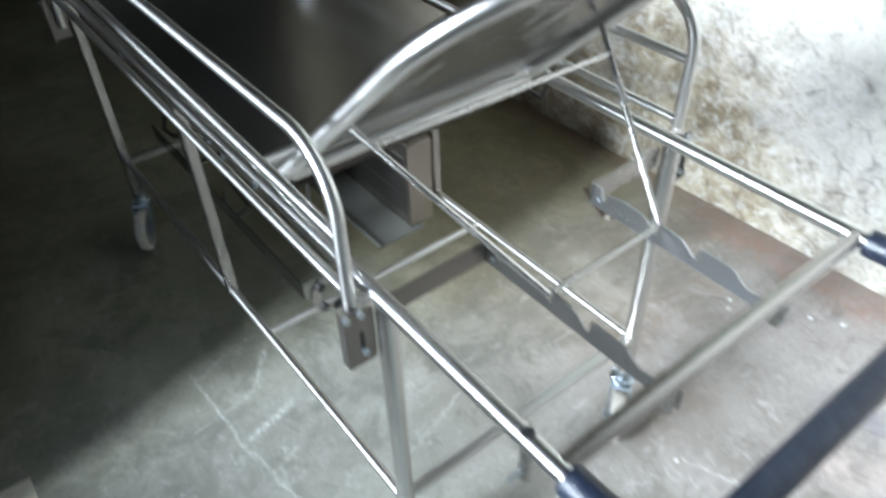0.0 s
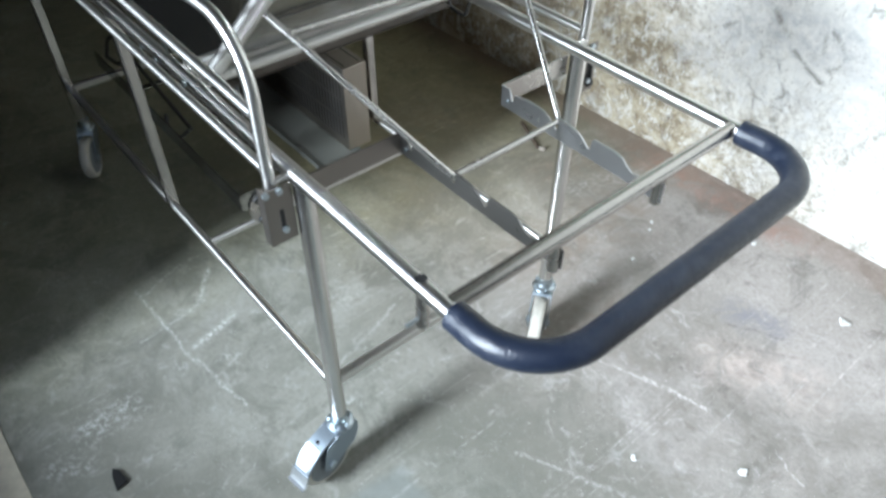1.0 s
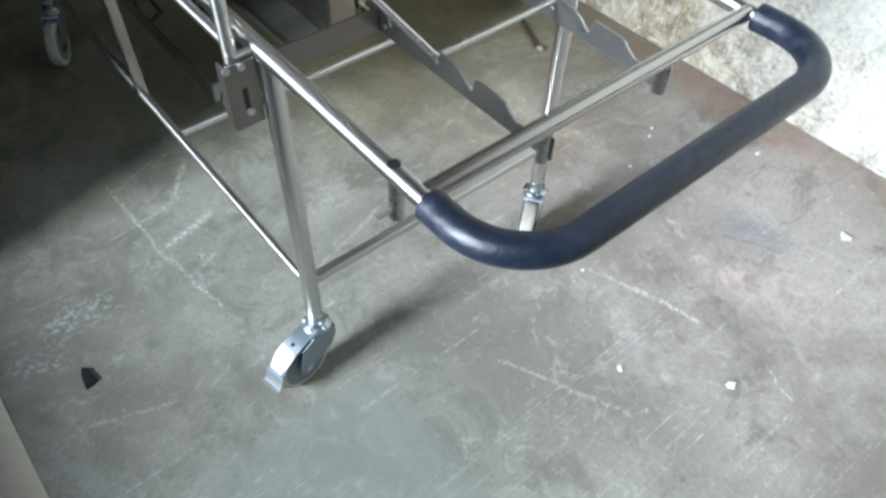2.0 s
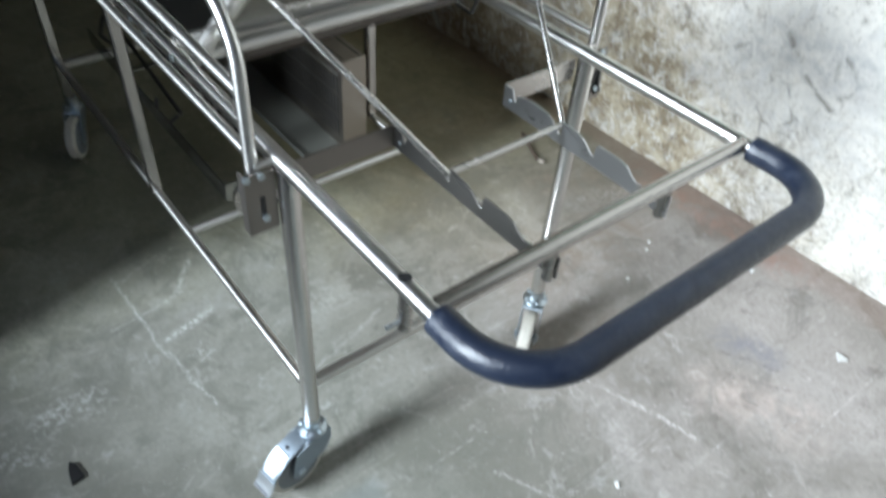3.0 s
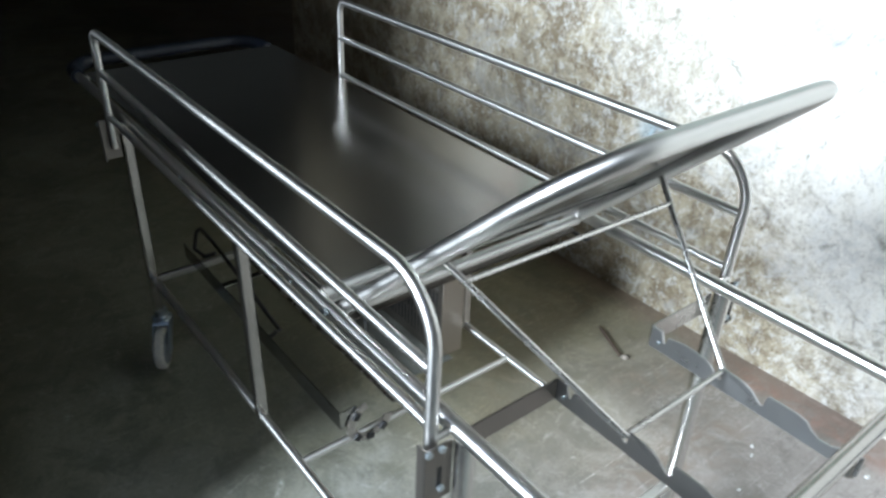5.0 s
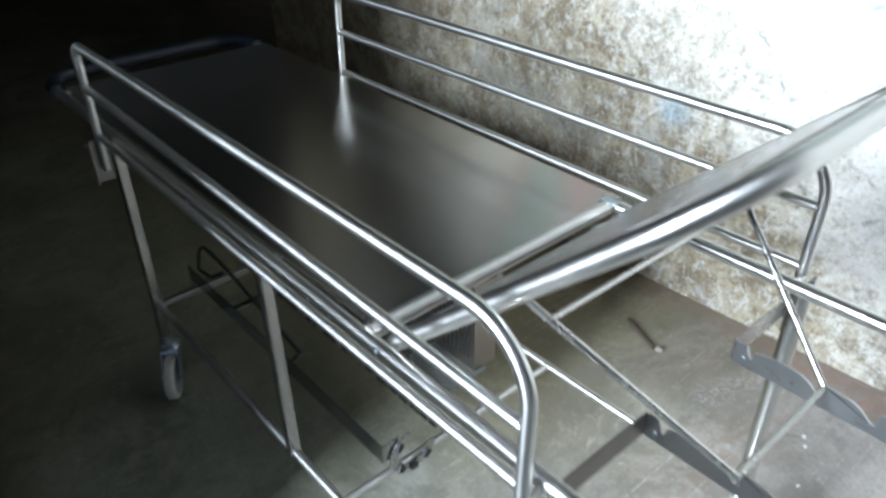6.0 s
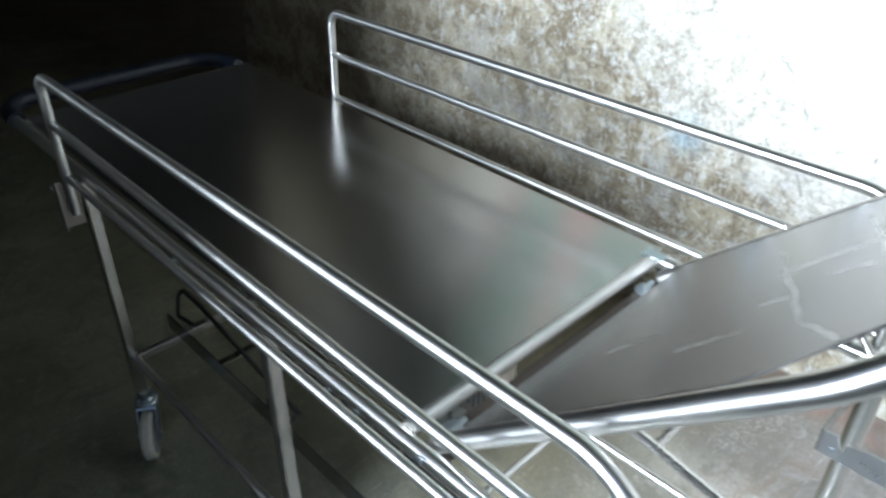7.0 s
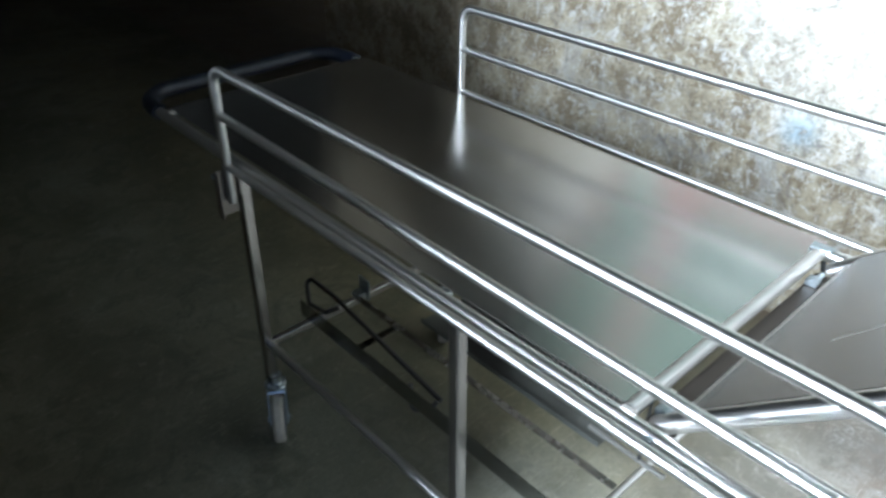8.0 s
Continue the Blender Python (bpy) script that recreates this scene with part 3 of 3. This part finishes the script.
for y, out in ((Y0, -0.151), (Y1, 0.148)):
    part("handle_tube", sweep(handle_path(y, out), RM * 0.98, 14), TUBE, bed)
    s = -1 if out < 0 else 1
    grip = rounded([(0, y + 0.016 * s, H), (0, y + out, H + 0.004), (W, y + out, H + 0.004), (W, y + 0.016 * s, H)], 0.098, 12)
    part("handle_grip", sweep(grip, 0.0205, 20), FOAM, bed, "dark navy foam grip")

# legs, posts and lower frame
LN, LF, MP, CB, ZL = 0.338, 1.712, 1.030, 0.845, 0.276
for x in (0.0, W):
    part("front_leg", sweep([(x + 0.004, LN, 0.152), (x + 0.004, LN + 0.004, H - 0.008)], RL, 18), LEG, bed)
    part("rear_leg", sweep([(x - 0.004, LF + 0.006, 0.15), (x - 0.002, LF + 0.008, H - 0.01)], 0.0125, square=True), POST, bed)
    part("middle_post", sweep([(x, MP - 0.006, ZL), (x, MP + 0.008, H - 0.01)], 0.0120, square=True), POST, bed)
    part("lower_rail", sweep([(x, LN, ZL), (x, LF, ZL)], RS, 14), TUBE, bed)
part("lower_crossbar", sweep([(0, LN, ZL), (W, LN, ZL)], 0.0095, square=True), TUBE, bed)
part("lower_crossbar", sweep([(0, CB, ZL), (W, CB, ZL)], 0.0080, 12), TUBE, bed)
part("lower_crossbar", sweep([(0, LF, ZL), (W, LF, ZL)], 0.0095, square=True), TUBE, bed)

# side guards
GN, GF = 0.366, 1.706
for x, s, gz in ((-0.037, -1, (1.000, 0.890, 0.786)), (W + 0.043, 1, (1.002, 0.897, 0.785))):
    guard = rounded([(x, GN, 0.72), (x, GN, gz[0]), (x, GF, gz[0]), (x, GF, 0.70)], [0.095, 0.035], 9)
    g = part("side_guard", sweep(guard, RG, 16), TUBE, bed, "bent stainless steel side guard")
    sag = 0.011 if s < 0 else 0.0          # the near guard has been bent a little
    part("guard_rail", sweep([(x, GN, gz[1] - sag), (x, GF, gz[1] + sag)], 0.0088, 14), TUBE, g)
    part("guard_rail", sweep([(x, GN, gz[2]), (x, GF, gz[2])], 0.0080, 14), TUBE, g)
    for y, d in ((GN - 0.017, -1), (GF + 0.012, 1)):
        x = (W + 0.043 if s > 0 else -0.037) + (0.006 * s if d > 0 else 0.0)
        z0, z1 = (0.661, 0.765) if d < 0 else (0.668, 0.775)
        pl = part("guard_bracket", join(box(x - 0.022, y - 0.0018, z0, x + 0.024, y + 0.0018, z1, 0.0008), box(x - 0.022, min(y, y - d * 0.018), z0, x - 0.019, max(y, y - d * 0.018), z1)), BRACKET, bed, "slotted flat steel bracket")
        part("slot", box(x - 0.001, y + d * 0.0019, 0.690, x + 0.006, y + d * 0.0026, 0.725), BLACK, pl)
        for bx, z in ((x + 0.003, 0.688), (x + 0.002, 0.762), (x - 0.020, 0.764)):
            part("bolt", lathe([(0.0056, 0), (0.0056, 0.004), (0.003, 0.0065)], "y", 8, (bx, y + (0.0018 if d > 0 else -0.0083), z)), ZINC, pl)
    part("pivot_pin", sweep([(x - 0.006 * s, GN - 0.006, 0.768), (x - s * 0.043, GN - 0.006, 0.769)], 0.006, 10), TUBE, g)

# mattress platform
part("bed_platform", box(0.0125, 0.722, 0.7842, W + 0.015, Y1 - 0.014, 0.7866), SHEET, bed, "polished stainless steel bed sheet")
part("end_lip", sweep([(0.010, 0.7215, 0.7790), (W - 0.010, 0.7215, 0.7790)], 0.0118, 18), TUBE, bed, "rounded steel lip at the end of the bed sheet")
part("hinge_strip", box(0.030, 0.668, 0.7440, W - 0.030, 0.712, 0.7470, 0.001), RUSTY, bed, "dull brown steel strip behind the hinge")
for x in (0.070, W - 0.075):
    part("hinge_clip", join(box(x - 0.011, 0.690, 0.7475, x + 0.011, 0.711, 0.7600, 0.002), sweep([(x - 0.016, 0.694, 0.7640), (x + 0.016, 0.694, 0.7640)], 0.0050, 10)), ZINC, bed, "bright zinc hinge clip")
part("corner_tab", box(W - 0.030, 0.700, 0.7885, W - 0.006, 0.738, 0.7915, 0.001), ZINC, bed)
part("hinge_crossbar", sweep([(0, 0.735, 0.758), (W, 0.735, 0.758)], 0.0110, 14), TUBE, bed)

# raised backrest
BA = radians(43.0)
HY, HZ, BL = 0.676, 0.774, 0.607
bu = Vector((0, -math.cos(BA), math.sin(BA)))
bn = Vector((0, math.sin(BA), math.cos(BA)))
B0 = Vector((0, HY, HZ))


def on_back(x, u, v=0.0):
    return Vector((x, 0, 0)) + B0 + bu * u + bn * v


back = part("backrest_frame", sweep(rounded([on_back(0.032, -0.02), on_back(0.032, BL), on_back(W - 0.032, BL), on_back(W - 0.032, -0.02)], [0.12, 0.10], 10), 0.0135, 18), TUBE, bed, "bent tube frame of the raised backrest")


def slab(x0, x1, u0, u1, v0, v1):
    c = [on_back(x, u, v) for v in (v0, v1) for u in (u0, u1) for x in (x0, x1)]
    return c, [(0, 2, 3, 1), (4, 5, 7, 6), (0, 1, 5, 4), (2, 6, 7, 3), (0, 4, 6, 2), (1, 3, 7, 5)]


backing = Nodes("rubbed_glint_steel")
backing.put(backing.b.inputs["Metallic"], 1.0)
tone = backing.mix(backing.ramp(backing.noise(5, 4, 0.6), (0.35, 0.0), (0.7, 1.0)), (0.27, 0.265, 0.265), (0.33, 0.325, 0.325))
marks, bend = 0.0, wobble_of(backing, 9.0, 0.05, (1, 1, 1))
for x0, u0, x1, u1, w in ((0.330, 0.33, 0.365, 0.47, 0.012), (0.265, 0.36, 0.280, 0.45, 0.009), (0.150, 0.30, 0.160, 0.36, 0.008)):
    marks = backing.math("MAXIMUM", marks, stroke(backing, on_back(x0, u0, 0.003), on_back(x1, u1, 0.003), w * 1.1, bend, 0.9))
# wavering reflection lines on top of the sheet, painted as pale strokes
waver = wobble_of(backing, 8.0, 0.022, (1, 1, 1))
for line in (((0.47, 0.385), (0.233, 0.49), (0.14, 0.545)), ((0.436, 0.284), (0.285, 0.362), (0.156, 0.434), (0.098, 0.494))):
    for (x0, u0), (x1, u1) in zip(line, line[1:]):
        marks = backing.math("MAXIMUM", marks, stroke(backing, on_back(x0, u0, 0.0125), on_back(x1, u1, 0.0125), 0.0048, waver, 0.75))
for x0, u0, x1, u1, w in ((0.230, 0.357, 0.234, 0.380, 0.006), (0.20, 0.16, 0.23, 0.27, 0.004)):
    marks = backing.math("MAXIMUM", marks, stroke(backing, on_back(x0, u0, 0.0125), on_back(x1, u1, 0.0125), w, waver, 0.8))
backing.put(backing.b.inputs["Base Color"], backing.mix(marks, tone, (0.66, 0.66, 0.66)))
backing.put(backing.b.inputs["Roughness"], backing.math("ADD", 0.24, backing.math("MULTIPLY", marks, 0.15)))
def cut_sheet(v0, v1):
    edge = [(0.042, 0.036), (0.042, 0.420), (0.058, 0.452), (0.126, 0.556), (W - 0.126, 0.556), (W - 0.058, 0.452), (W - 0.042, 0.420), (W - 0.042, 0.036)]
    n = len(edge)
    verts = [on_back(x, u, v) for v in (v0, v1) for x, u in edge]
    return verts, [tuple(range(n)), tuple(range(n, 2 * n))[::-1]] + [(i, i + n, (i + 1) % n + n, (i + 1) % n) for i in range(n)]


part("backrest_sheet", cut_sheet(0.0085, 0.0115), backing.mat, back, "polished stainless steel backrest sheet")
part("stiffener", slab(0.09, W - 0.05, 0.196, 0.204, 0.0035, 0.0060), DARK, back, "dark folded seam")
part("backrest_cross_tube", sweep([on_back(0.040, 0.015, -0.006), on_back(W - 0.040, 0.015, -0.006)], 0.0110, 14), TUBE, back)

# ratchet and strut
STRUT = along_run(steel("strut_steel", (0.64, 0.62, 0.59), 0.26), 0.7)
strut = rounded([(0.036, 0.458, 0.978), (0.195, 0.224, 0.748), (0.426, 0.221, 0.752), (W - 0.076, 0.466, 0.962)], 0.006, 4)
part("support_strut", sweep(strut, 0.0052, 12), STRUT, bed)
part("strut_cross_rod", sweep([(0.058, 0.425, 0.946), (0.513, 0.429, 0.930)], 0.0042, 12), STRUT, bed)


def ratchet(x, side):
    """A flat bar on edge, with three hooked notches; its end is scooped and bent towards one side."""
    top, low = 0.758, 0.719
    out = [(0.354, low), (0.354, top), (0.336, top), (0.329, top - 0.020), (0.325, top - 0.020), (0.322, top - 0.006)]
    for y in (0.222, 0.150):
        out += [(y + 0.070, top), (y + 0.044, top - 0.001), (y + 0.030, top - 0.003), (y + 0.018, top - 0.009), (y + 0.008, top - 0.018), (y + 0.001, top - 0.023), (y - 0.003, top - 0.021), (y - 0.005, top - 0.004), (y - 0.008, top)]
    out += [(0.098, top), (0.084, top - 0.003), (0.074, top - 0.012), (0.062, top - 0.019), (0.044, top - 0.018), (0.026, top - 0.008), (0.0, top - 0.004), (0.0, low), (0.06, low), (0.09, low)]
    verts, faces = prism(out, "x", x - 0.0016, x + 0.0016)
    for v in verts:
        v.x += side * 0.10 * max(0.0, 0.085 - v.y) ** 1.4
    return verts, faces


# near plate and arm take the shaded copies, far ones the lit copies
for x, outer, side, mat, bar in ((0.196, 0.012, 1, BRACKET, RATCHET_SHADED), (0.424, W - 0.012, -1, PLATE, RATCHET)):
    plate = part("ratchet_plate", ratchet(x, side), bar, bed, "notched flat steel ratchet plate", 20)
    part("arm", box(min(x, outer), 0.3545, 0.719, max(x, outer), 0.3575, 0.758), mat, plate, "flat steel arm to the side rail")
    part("ratchet_bolt", lathe([(0.0032, -0.003), (0.0032, 0.0)], "x", 8, (x - 0.0018, 0.338, 0.734)), ZINC, plate)
for x in (0.196, 0.424):
    part("stub", sweep([(x, Y0, H - 0.008), (x, Y0, H - 0.058)], 0.009, 12), PLATE, bed)

# drip stand socket through the rail
so = part("drip_stand_socket", sweep([(0.004, 0.062, H - 0.012), (0.004, 0.062, H - 0.078)], 0.0095, 14), PLATE, bed)
part("socket_mouth", lathe([(0.0082, 0), (0.0082, 0.0006)], "z", 16, (0.0, 0.060, H + RM - 0.0006)), BLACK, so)
part("socket_screw", lathe([(0.003, 0), (0.003, 0.022)], "x", 8, (-0.024, 0.062, H - 0.062)), ZINC, so)

# bolts along the side rail
part("rail_bolt", lathe([(0.0070, 0), (0.0070, 0.0045), (0.0052, 0.0075), (0.0020, 0.0090)][::-1], "x", 12, (-0.021, 0.675, 0.780)), ZINC, bed, "bright dome bolt")
for y in (0.80, 0.86, 1.30):
    part("rail_bolt", lathe([(0.0045, 0), (0.0045, 0.004)], "x", 10, (-0.0165, y, H - 0.002)), ZINC, bed)
rod = part("latch_rod", sweep([(0.100, 0.690, 0.601), (0.100, 0.830, 0.603)], 0.0040, 10), TUBE, bed, "thin bright latch rod under the bed")
part("hanger", sweep([(0.100, 0.735, 0.602), (0.100, 0.735, 0.756)], 0.0030, 8), DARK, rod)

# cradle for a gas bottle under the bed, and a vented box
TX0, TX1, TY0, TY1, TZ0 = 0.096, 0.250, 0.836, 1.66, 0.326
tray = part("bottle_cradle", join(box(TX0 - 0.002, TY0, TZ0, TX0, 1.70, TZ0 + 0.046), box(TX0, TY0, TZ0, TX0 + 0.012, 1.70, TZ0 + 0.002)), TROUGH, bed, "dull bent steel cradle for a gas bottle")
part("cradle_bar", box(TX1 - 0.016, TY0, TZ0, TX1, TY1, TZ0 + 0.003), PLATE, tray, "flat bright steel bar")
part("front_wall", box(TX0 - 0.002, TY0 - 0.002, TZ0, TX0 + 0.040, TY0, TZ0 + 0.046), TROUGH, tray)
part("cradle_tie", box(TX0, 1.490, TZ0 - 0.004, TX1, 1.510, TZ0 - 0.001), TROUGH, tray)
part("cradle_strap", sweep(rounded([(0.165, 1.25, 0.305), (0.168, 1.66, 0.370), (0.172, 1.795, 0.368), (0.128, 1.715, 0.335), (0.136, 1.655, 0.335), (0.160, 1.630, 0.352)], 0.012, 4), 0.0058, 8), DARK, tray, "dark bent steel strap with a loop at its end")
part("cradle_hook", sweep(rounded([(0.130, 1.315, 0.335), (0.112, 1.290, 0.285), (0.138, 1.262, 0.285), (0.160, 1.258, 0.300)], 0.012, 4), 0.0055, 8), DARK, tray, "dark steel hook")
part("crossbar_clamp", join(box(0.268, 1.696, 0.2865, 0.296, 1.726, 0.2990, 0.002), box(0.300, 1.690, 0.2700, 0.304, 1.732, 0.335, 0.001)), ZINC, tray, "small zinc clamp on the rear crossbar")
arc = [(0.168 + 0.060 * math.cos(a), 0.320 + 0.056 * math.sin(a)) for a in (radians(100 + 10 * k) for k in range(26))]
arc += [(0.168 + 0.038 * math.cos(a), 0.320 + 0.036 * math.sin(a)) for a in (radians(350 - 10 * k) for k in range(26))]
holder = part("holder_ring", prism(arc, "y", TY0 - 0.008, TY0 - 0.005), PLATE, tray, "flat steel ring that holds the bottle")
for deg in (140, 225, 268, 312):
    a = radians(deg)
    pad = part("rubber_pad", box(-0.008, -0.003, -0.009, 0.008, 0.003, 0.009, 0.001), BLACK, holder, "black rubber pad")
    pad.matrix_local = Matrix.Translation((0.168 + 0.049 * math.cos(a), TY0 - 0.011, 0.320 + 0.046 * math.sin(a))) @ Matrix.Rotation(-a, 4, "Y")
GX0, GX1, GY0, GY1, GZ0, GZ1 = 0.487, 0.560, 0.980, 1.52, 0.238, 0.488
gbox = part("vented_box", box(GX0, GY0, GZ0, GX1, GY1, GZ1, 0.002), BOXY, bed, "brownish steel box with a row of vent slots")
for k in range(24):
    part("vent_slot", box(GX0 - 0.0008, GY0 + 0.020 + k * 0.0150, GZ1 - 0.044, GX0 - 0.0002, GY0 + 0.0270 + k * 0.0150, GZ1 - 0.038), CHIPPED, gbox)
    for z0, z1 in ((0.030, 0.085), (0.093, 0.148), (0.156, 0.198)):
        part("grille_slot", box(GX0 - 0.0008, GY0 + 0.020 + k * 0.0150, GZ0 + z0, GX0 - 0.0002, GY0 + 0.0245 + k * 0.0150, GZ0 + z1), BLACK, gbox)
part("lid_seam", box(GX0 + 0.010, GY0 + 0.012, GZ1, GX0 + 0.014, GY1 - 0.01, GZ1 + 0.0006), BLACK, gbox)
part("lid_seam", box(GX1 - 0.016, GY0 + 0.012, GZ1, GX1 - 0.012, GY1 - 0.01, GZ1 + 0.0006), BLACK, gbox)
shelf = part("box_shelf", join(box(0.378, 0.965, GZ0 - 0.004, GX0 + 0.03, 1.56, GZ0 - 0.001), box(0.375, 0.965, GZ0 - 0.004, 0.378, 1.56, GZ0 + 0.010)), SHELF, bed, "dull steel shelf that carries the vented box")


def caster(x, y, turn, brake):
    """A castor that stands under a leg; turn: where the wheel trails, in degrees from +x."""
    r, off = 0.0640, 0.052
    c = part("caster", lathe([(0.020, 0.134), (0.027, 0.135), (0.029, 0.139), (0.027, 0.143), (0.020, 0.147), (0.0175, 0.152), (0.0170, 0.170)], "z", 24), ZINC, bed, "zinc plated swivel castor")
    for k in range(5):
        a = radians(20 + 72 * k)
        part("collar_bolt", lathe([(0.0046, 0.0), (0.0046, 0.004), (0.0022, 0.006)], "z", 6, (0.0235 * math.cos(a), 0.0235 * math.sin(a), 0.144)), ZINC, c)
    side = [(-0.024, 0.134), (-0.024, 0.118)]
    for k in range(9):
        a = radians(205 + 20 * k)
        side.append((off + 0.019 * math.cos(a), r + 0.019 * math.sin(a)))
    side += [(0.040, 0.118), (0.030, 0.134)]
    crown = [(-0.026, 0.1335), (-0.024, 0.1365), (0.030, 0.1365), (0.034, 0.1325), (0.030, 0.1330), (-0.020, 0.1330)]
    if brake:
        side = [(-0.026, 0.134), (-0.026, 0.104), (-0.012, 0.076)] + side[2:11] + [(0.066, 0.096), (0.058, 0.122), (0.034, 0.134)]
    part("fork", join(prism(side, "y", -0.0235, -0.0210), prism(side, "y", 0.0210, 0.0235), prism(crown, "y", -0.0235, 0.0235)), BRAKE if brake else ZINC, c, "", 20)
    wheel = [(0.050, -0.0140), (0.057, -0.0150), (0.0615, -0.0125), (r, -0.007), (r, 0.007), (0.0615, 0.0125), (0.057, 0.0150), (0.050, 0.0140)]
    part("wheel", lathe(wheel, "y", 36, (off, 0, r)), RUBBER, c, "pale grey rubber wheel")
    part("hub", lathe([(0.012, -0.0180), (0.020, -0.0165), (0.024, -0.0142), (0.047, -0.0142), (0.0495, -0.0155), (0.0495, 0.0155), (0.047, 0.0142), (0.024, 0.0142), (0.020, 0.0165), (0.012, 0.0180)], "y", 28, (off, 0, r)), HUB, c, "grey plastic hub")
    part("axle", lathe([(0.0085, -0.0285), (0.0085, -0.0240), (0.005, -0.0235), (0.005, 0.0235), (0.0085, 0.0240), (0.0085, 0.0285)], "y", 6, (off, 0, r)), ZINC, c)
    if brake:
        # stamped cover over the wheel and the foot pedal
        top = [(-0.012, 0.1385), (0.040, 0.1390), (0.074, 0.128), (0.092, 0.116), (0.104, 0.102), (0.112, 0.089), (0.118, 0.074), (0.1155, 0.073), (0.109, 0.087), (0.101, 0.099), (0.089, 0.113), (0.072, 0.1245), (0.040, 0.1365), (-0.012, 0.1365)]
        cover = part("brake_cover", prism(top, "y", -0.0200, 0.0200), BRAKE, c, "stamped zinc brake cover")
        part("raised_square", prism([(0.074, 0.1320), (0.092, 0.1190), (0.112, 0.0950), (0.108, 0.0900), (0.072, 0.1250)], "y", -0.0150, 0.0150), PALE, cover, "bright worn pedal block")
        part("pin_hole", lathe([(0.0045, 0.0), (0.0045, 0.0012)], "z", 10, (0.062, 0.0, 0.1318)), BLACK, cover)
        lip = [(0.112, 0.086), (0.120, 0.068), (0.127, 0.060), (0.134, 0.059), (0.134, 0.0615), (0.128, 0.0630), (0.123, 0.070), (0.116, 0.089)]
        part("brake_pedal", prism(lip, "y", -0.0230, 0.0230), PALE, c, "curved zinc foot pedal")
    c.matrix_local = pose(x, y, 0, 0, 0, turn)
    return c


caster(0.004, LN, 189, True)
caster(W + 0.004, LN, 215, False)
caster(0.0, LF, 239, False)
caster(W, LF, 225, False)

# wire loop under the rail by the wall
part("wire_loop", sweep(rounded([(W, 0.716, H - 0.01), (W, 0.708, 0.722), (W, 0.655, 0.718), (W, 0.640, H - 0.01)], 0.014, 4), 0.0045, 8), DARK, bed, "bent dark wire loop")

# black latch on the far guard bracket
part("latch", join(sweep([(W + 0.052, 0.350, 0.735), (W + 0.054, 0.346, 0.684)], 0.005, 8), lathe([(0.007, 0), (0.007, 0.012)], "x", 8, (W + 0.048, 0.346, 0.680))), BLACK, bed, "black plastic latch")

# ---- small things on the floor ----
board = thing("threshold_board", "beige board lying at the doorway", "board")
part("board", box(-0.75, 0.2, -0.002, -0.551, 1.05, 0.003, 0.001), BEIGE, board)
bit = thing("plastic_offcut", "small black plastic offcut lying on the concrete floor", "debris")
part("offcut", prism([(-0.410, 0.576), (-0.383, 0.582), (-0.388, 0.618), (-0.398, 0.630), (-0.406, 0.608)], "z", 0.001, 0.007), BLACK, bit)

for x, y, r, h in ((1.215, -0.170, 0.020, 0.010), (1.303, 0.146, 0.008, 0.005), (0.642, -0.247, 0.011, 0.007), (0.485, -0.071, 0.009, 0.006), (0.980, 0.330, 0.006, 0.004), (1.150, 0.395, 0.006, 0.003), (1.117, 0.377, 0.005, 0.003), (1.258, 0.217, 0.006, 0.004), (0.618, 0.162, 0.006, 0.004)):
    chip = thing("plaster_chip", "white flake of plaster lying on the concrete floor", "debris", "plaster chips on the floor")
    n_side = 7 if r < 0.015 else 3
    spin, long = x * 9, 0.55 + 0.4 * random.random()
    ring = []
    for k in range(n_side):
        q, a = r * (0.55 + 0.6 * random.random()), 2 * math.pi * (k + 0.5 * random.random()) / n_side
        u, w = q * math.cos(a), q * long * math.sin(a)
        ring.append((x + u * math.cos(spin) - w * math.sin(spin), y + u * math.sin(spin) + w * math.cos(spin)))
    part("flake", prism(ring, "z", 0.0, h * 0.45 + 0.003), CHIP, chip)
stick = thing("wood_stick", "thin dark stick with a pale broken end on the floor", "debris")
part("stick", sweep([(1.215, 1.010, 0.006), (1.182, 0.940, 0.008), (1.152, 0.872, 0.007)], 0.0055, 7), WOODY, stick)
part("broken_end", lathe([(0.006, 0.0), (0.014, 0.004), (0.009, 0.011), (0.003, 0.014)], "z", 6, (1.160, 0.858, 0.0)), SPLINTER, stick, "pale broken end")
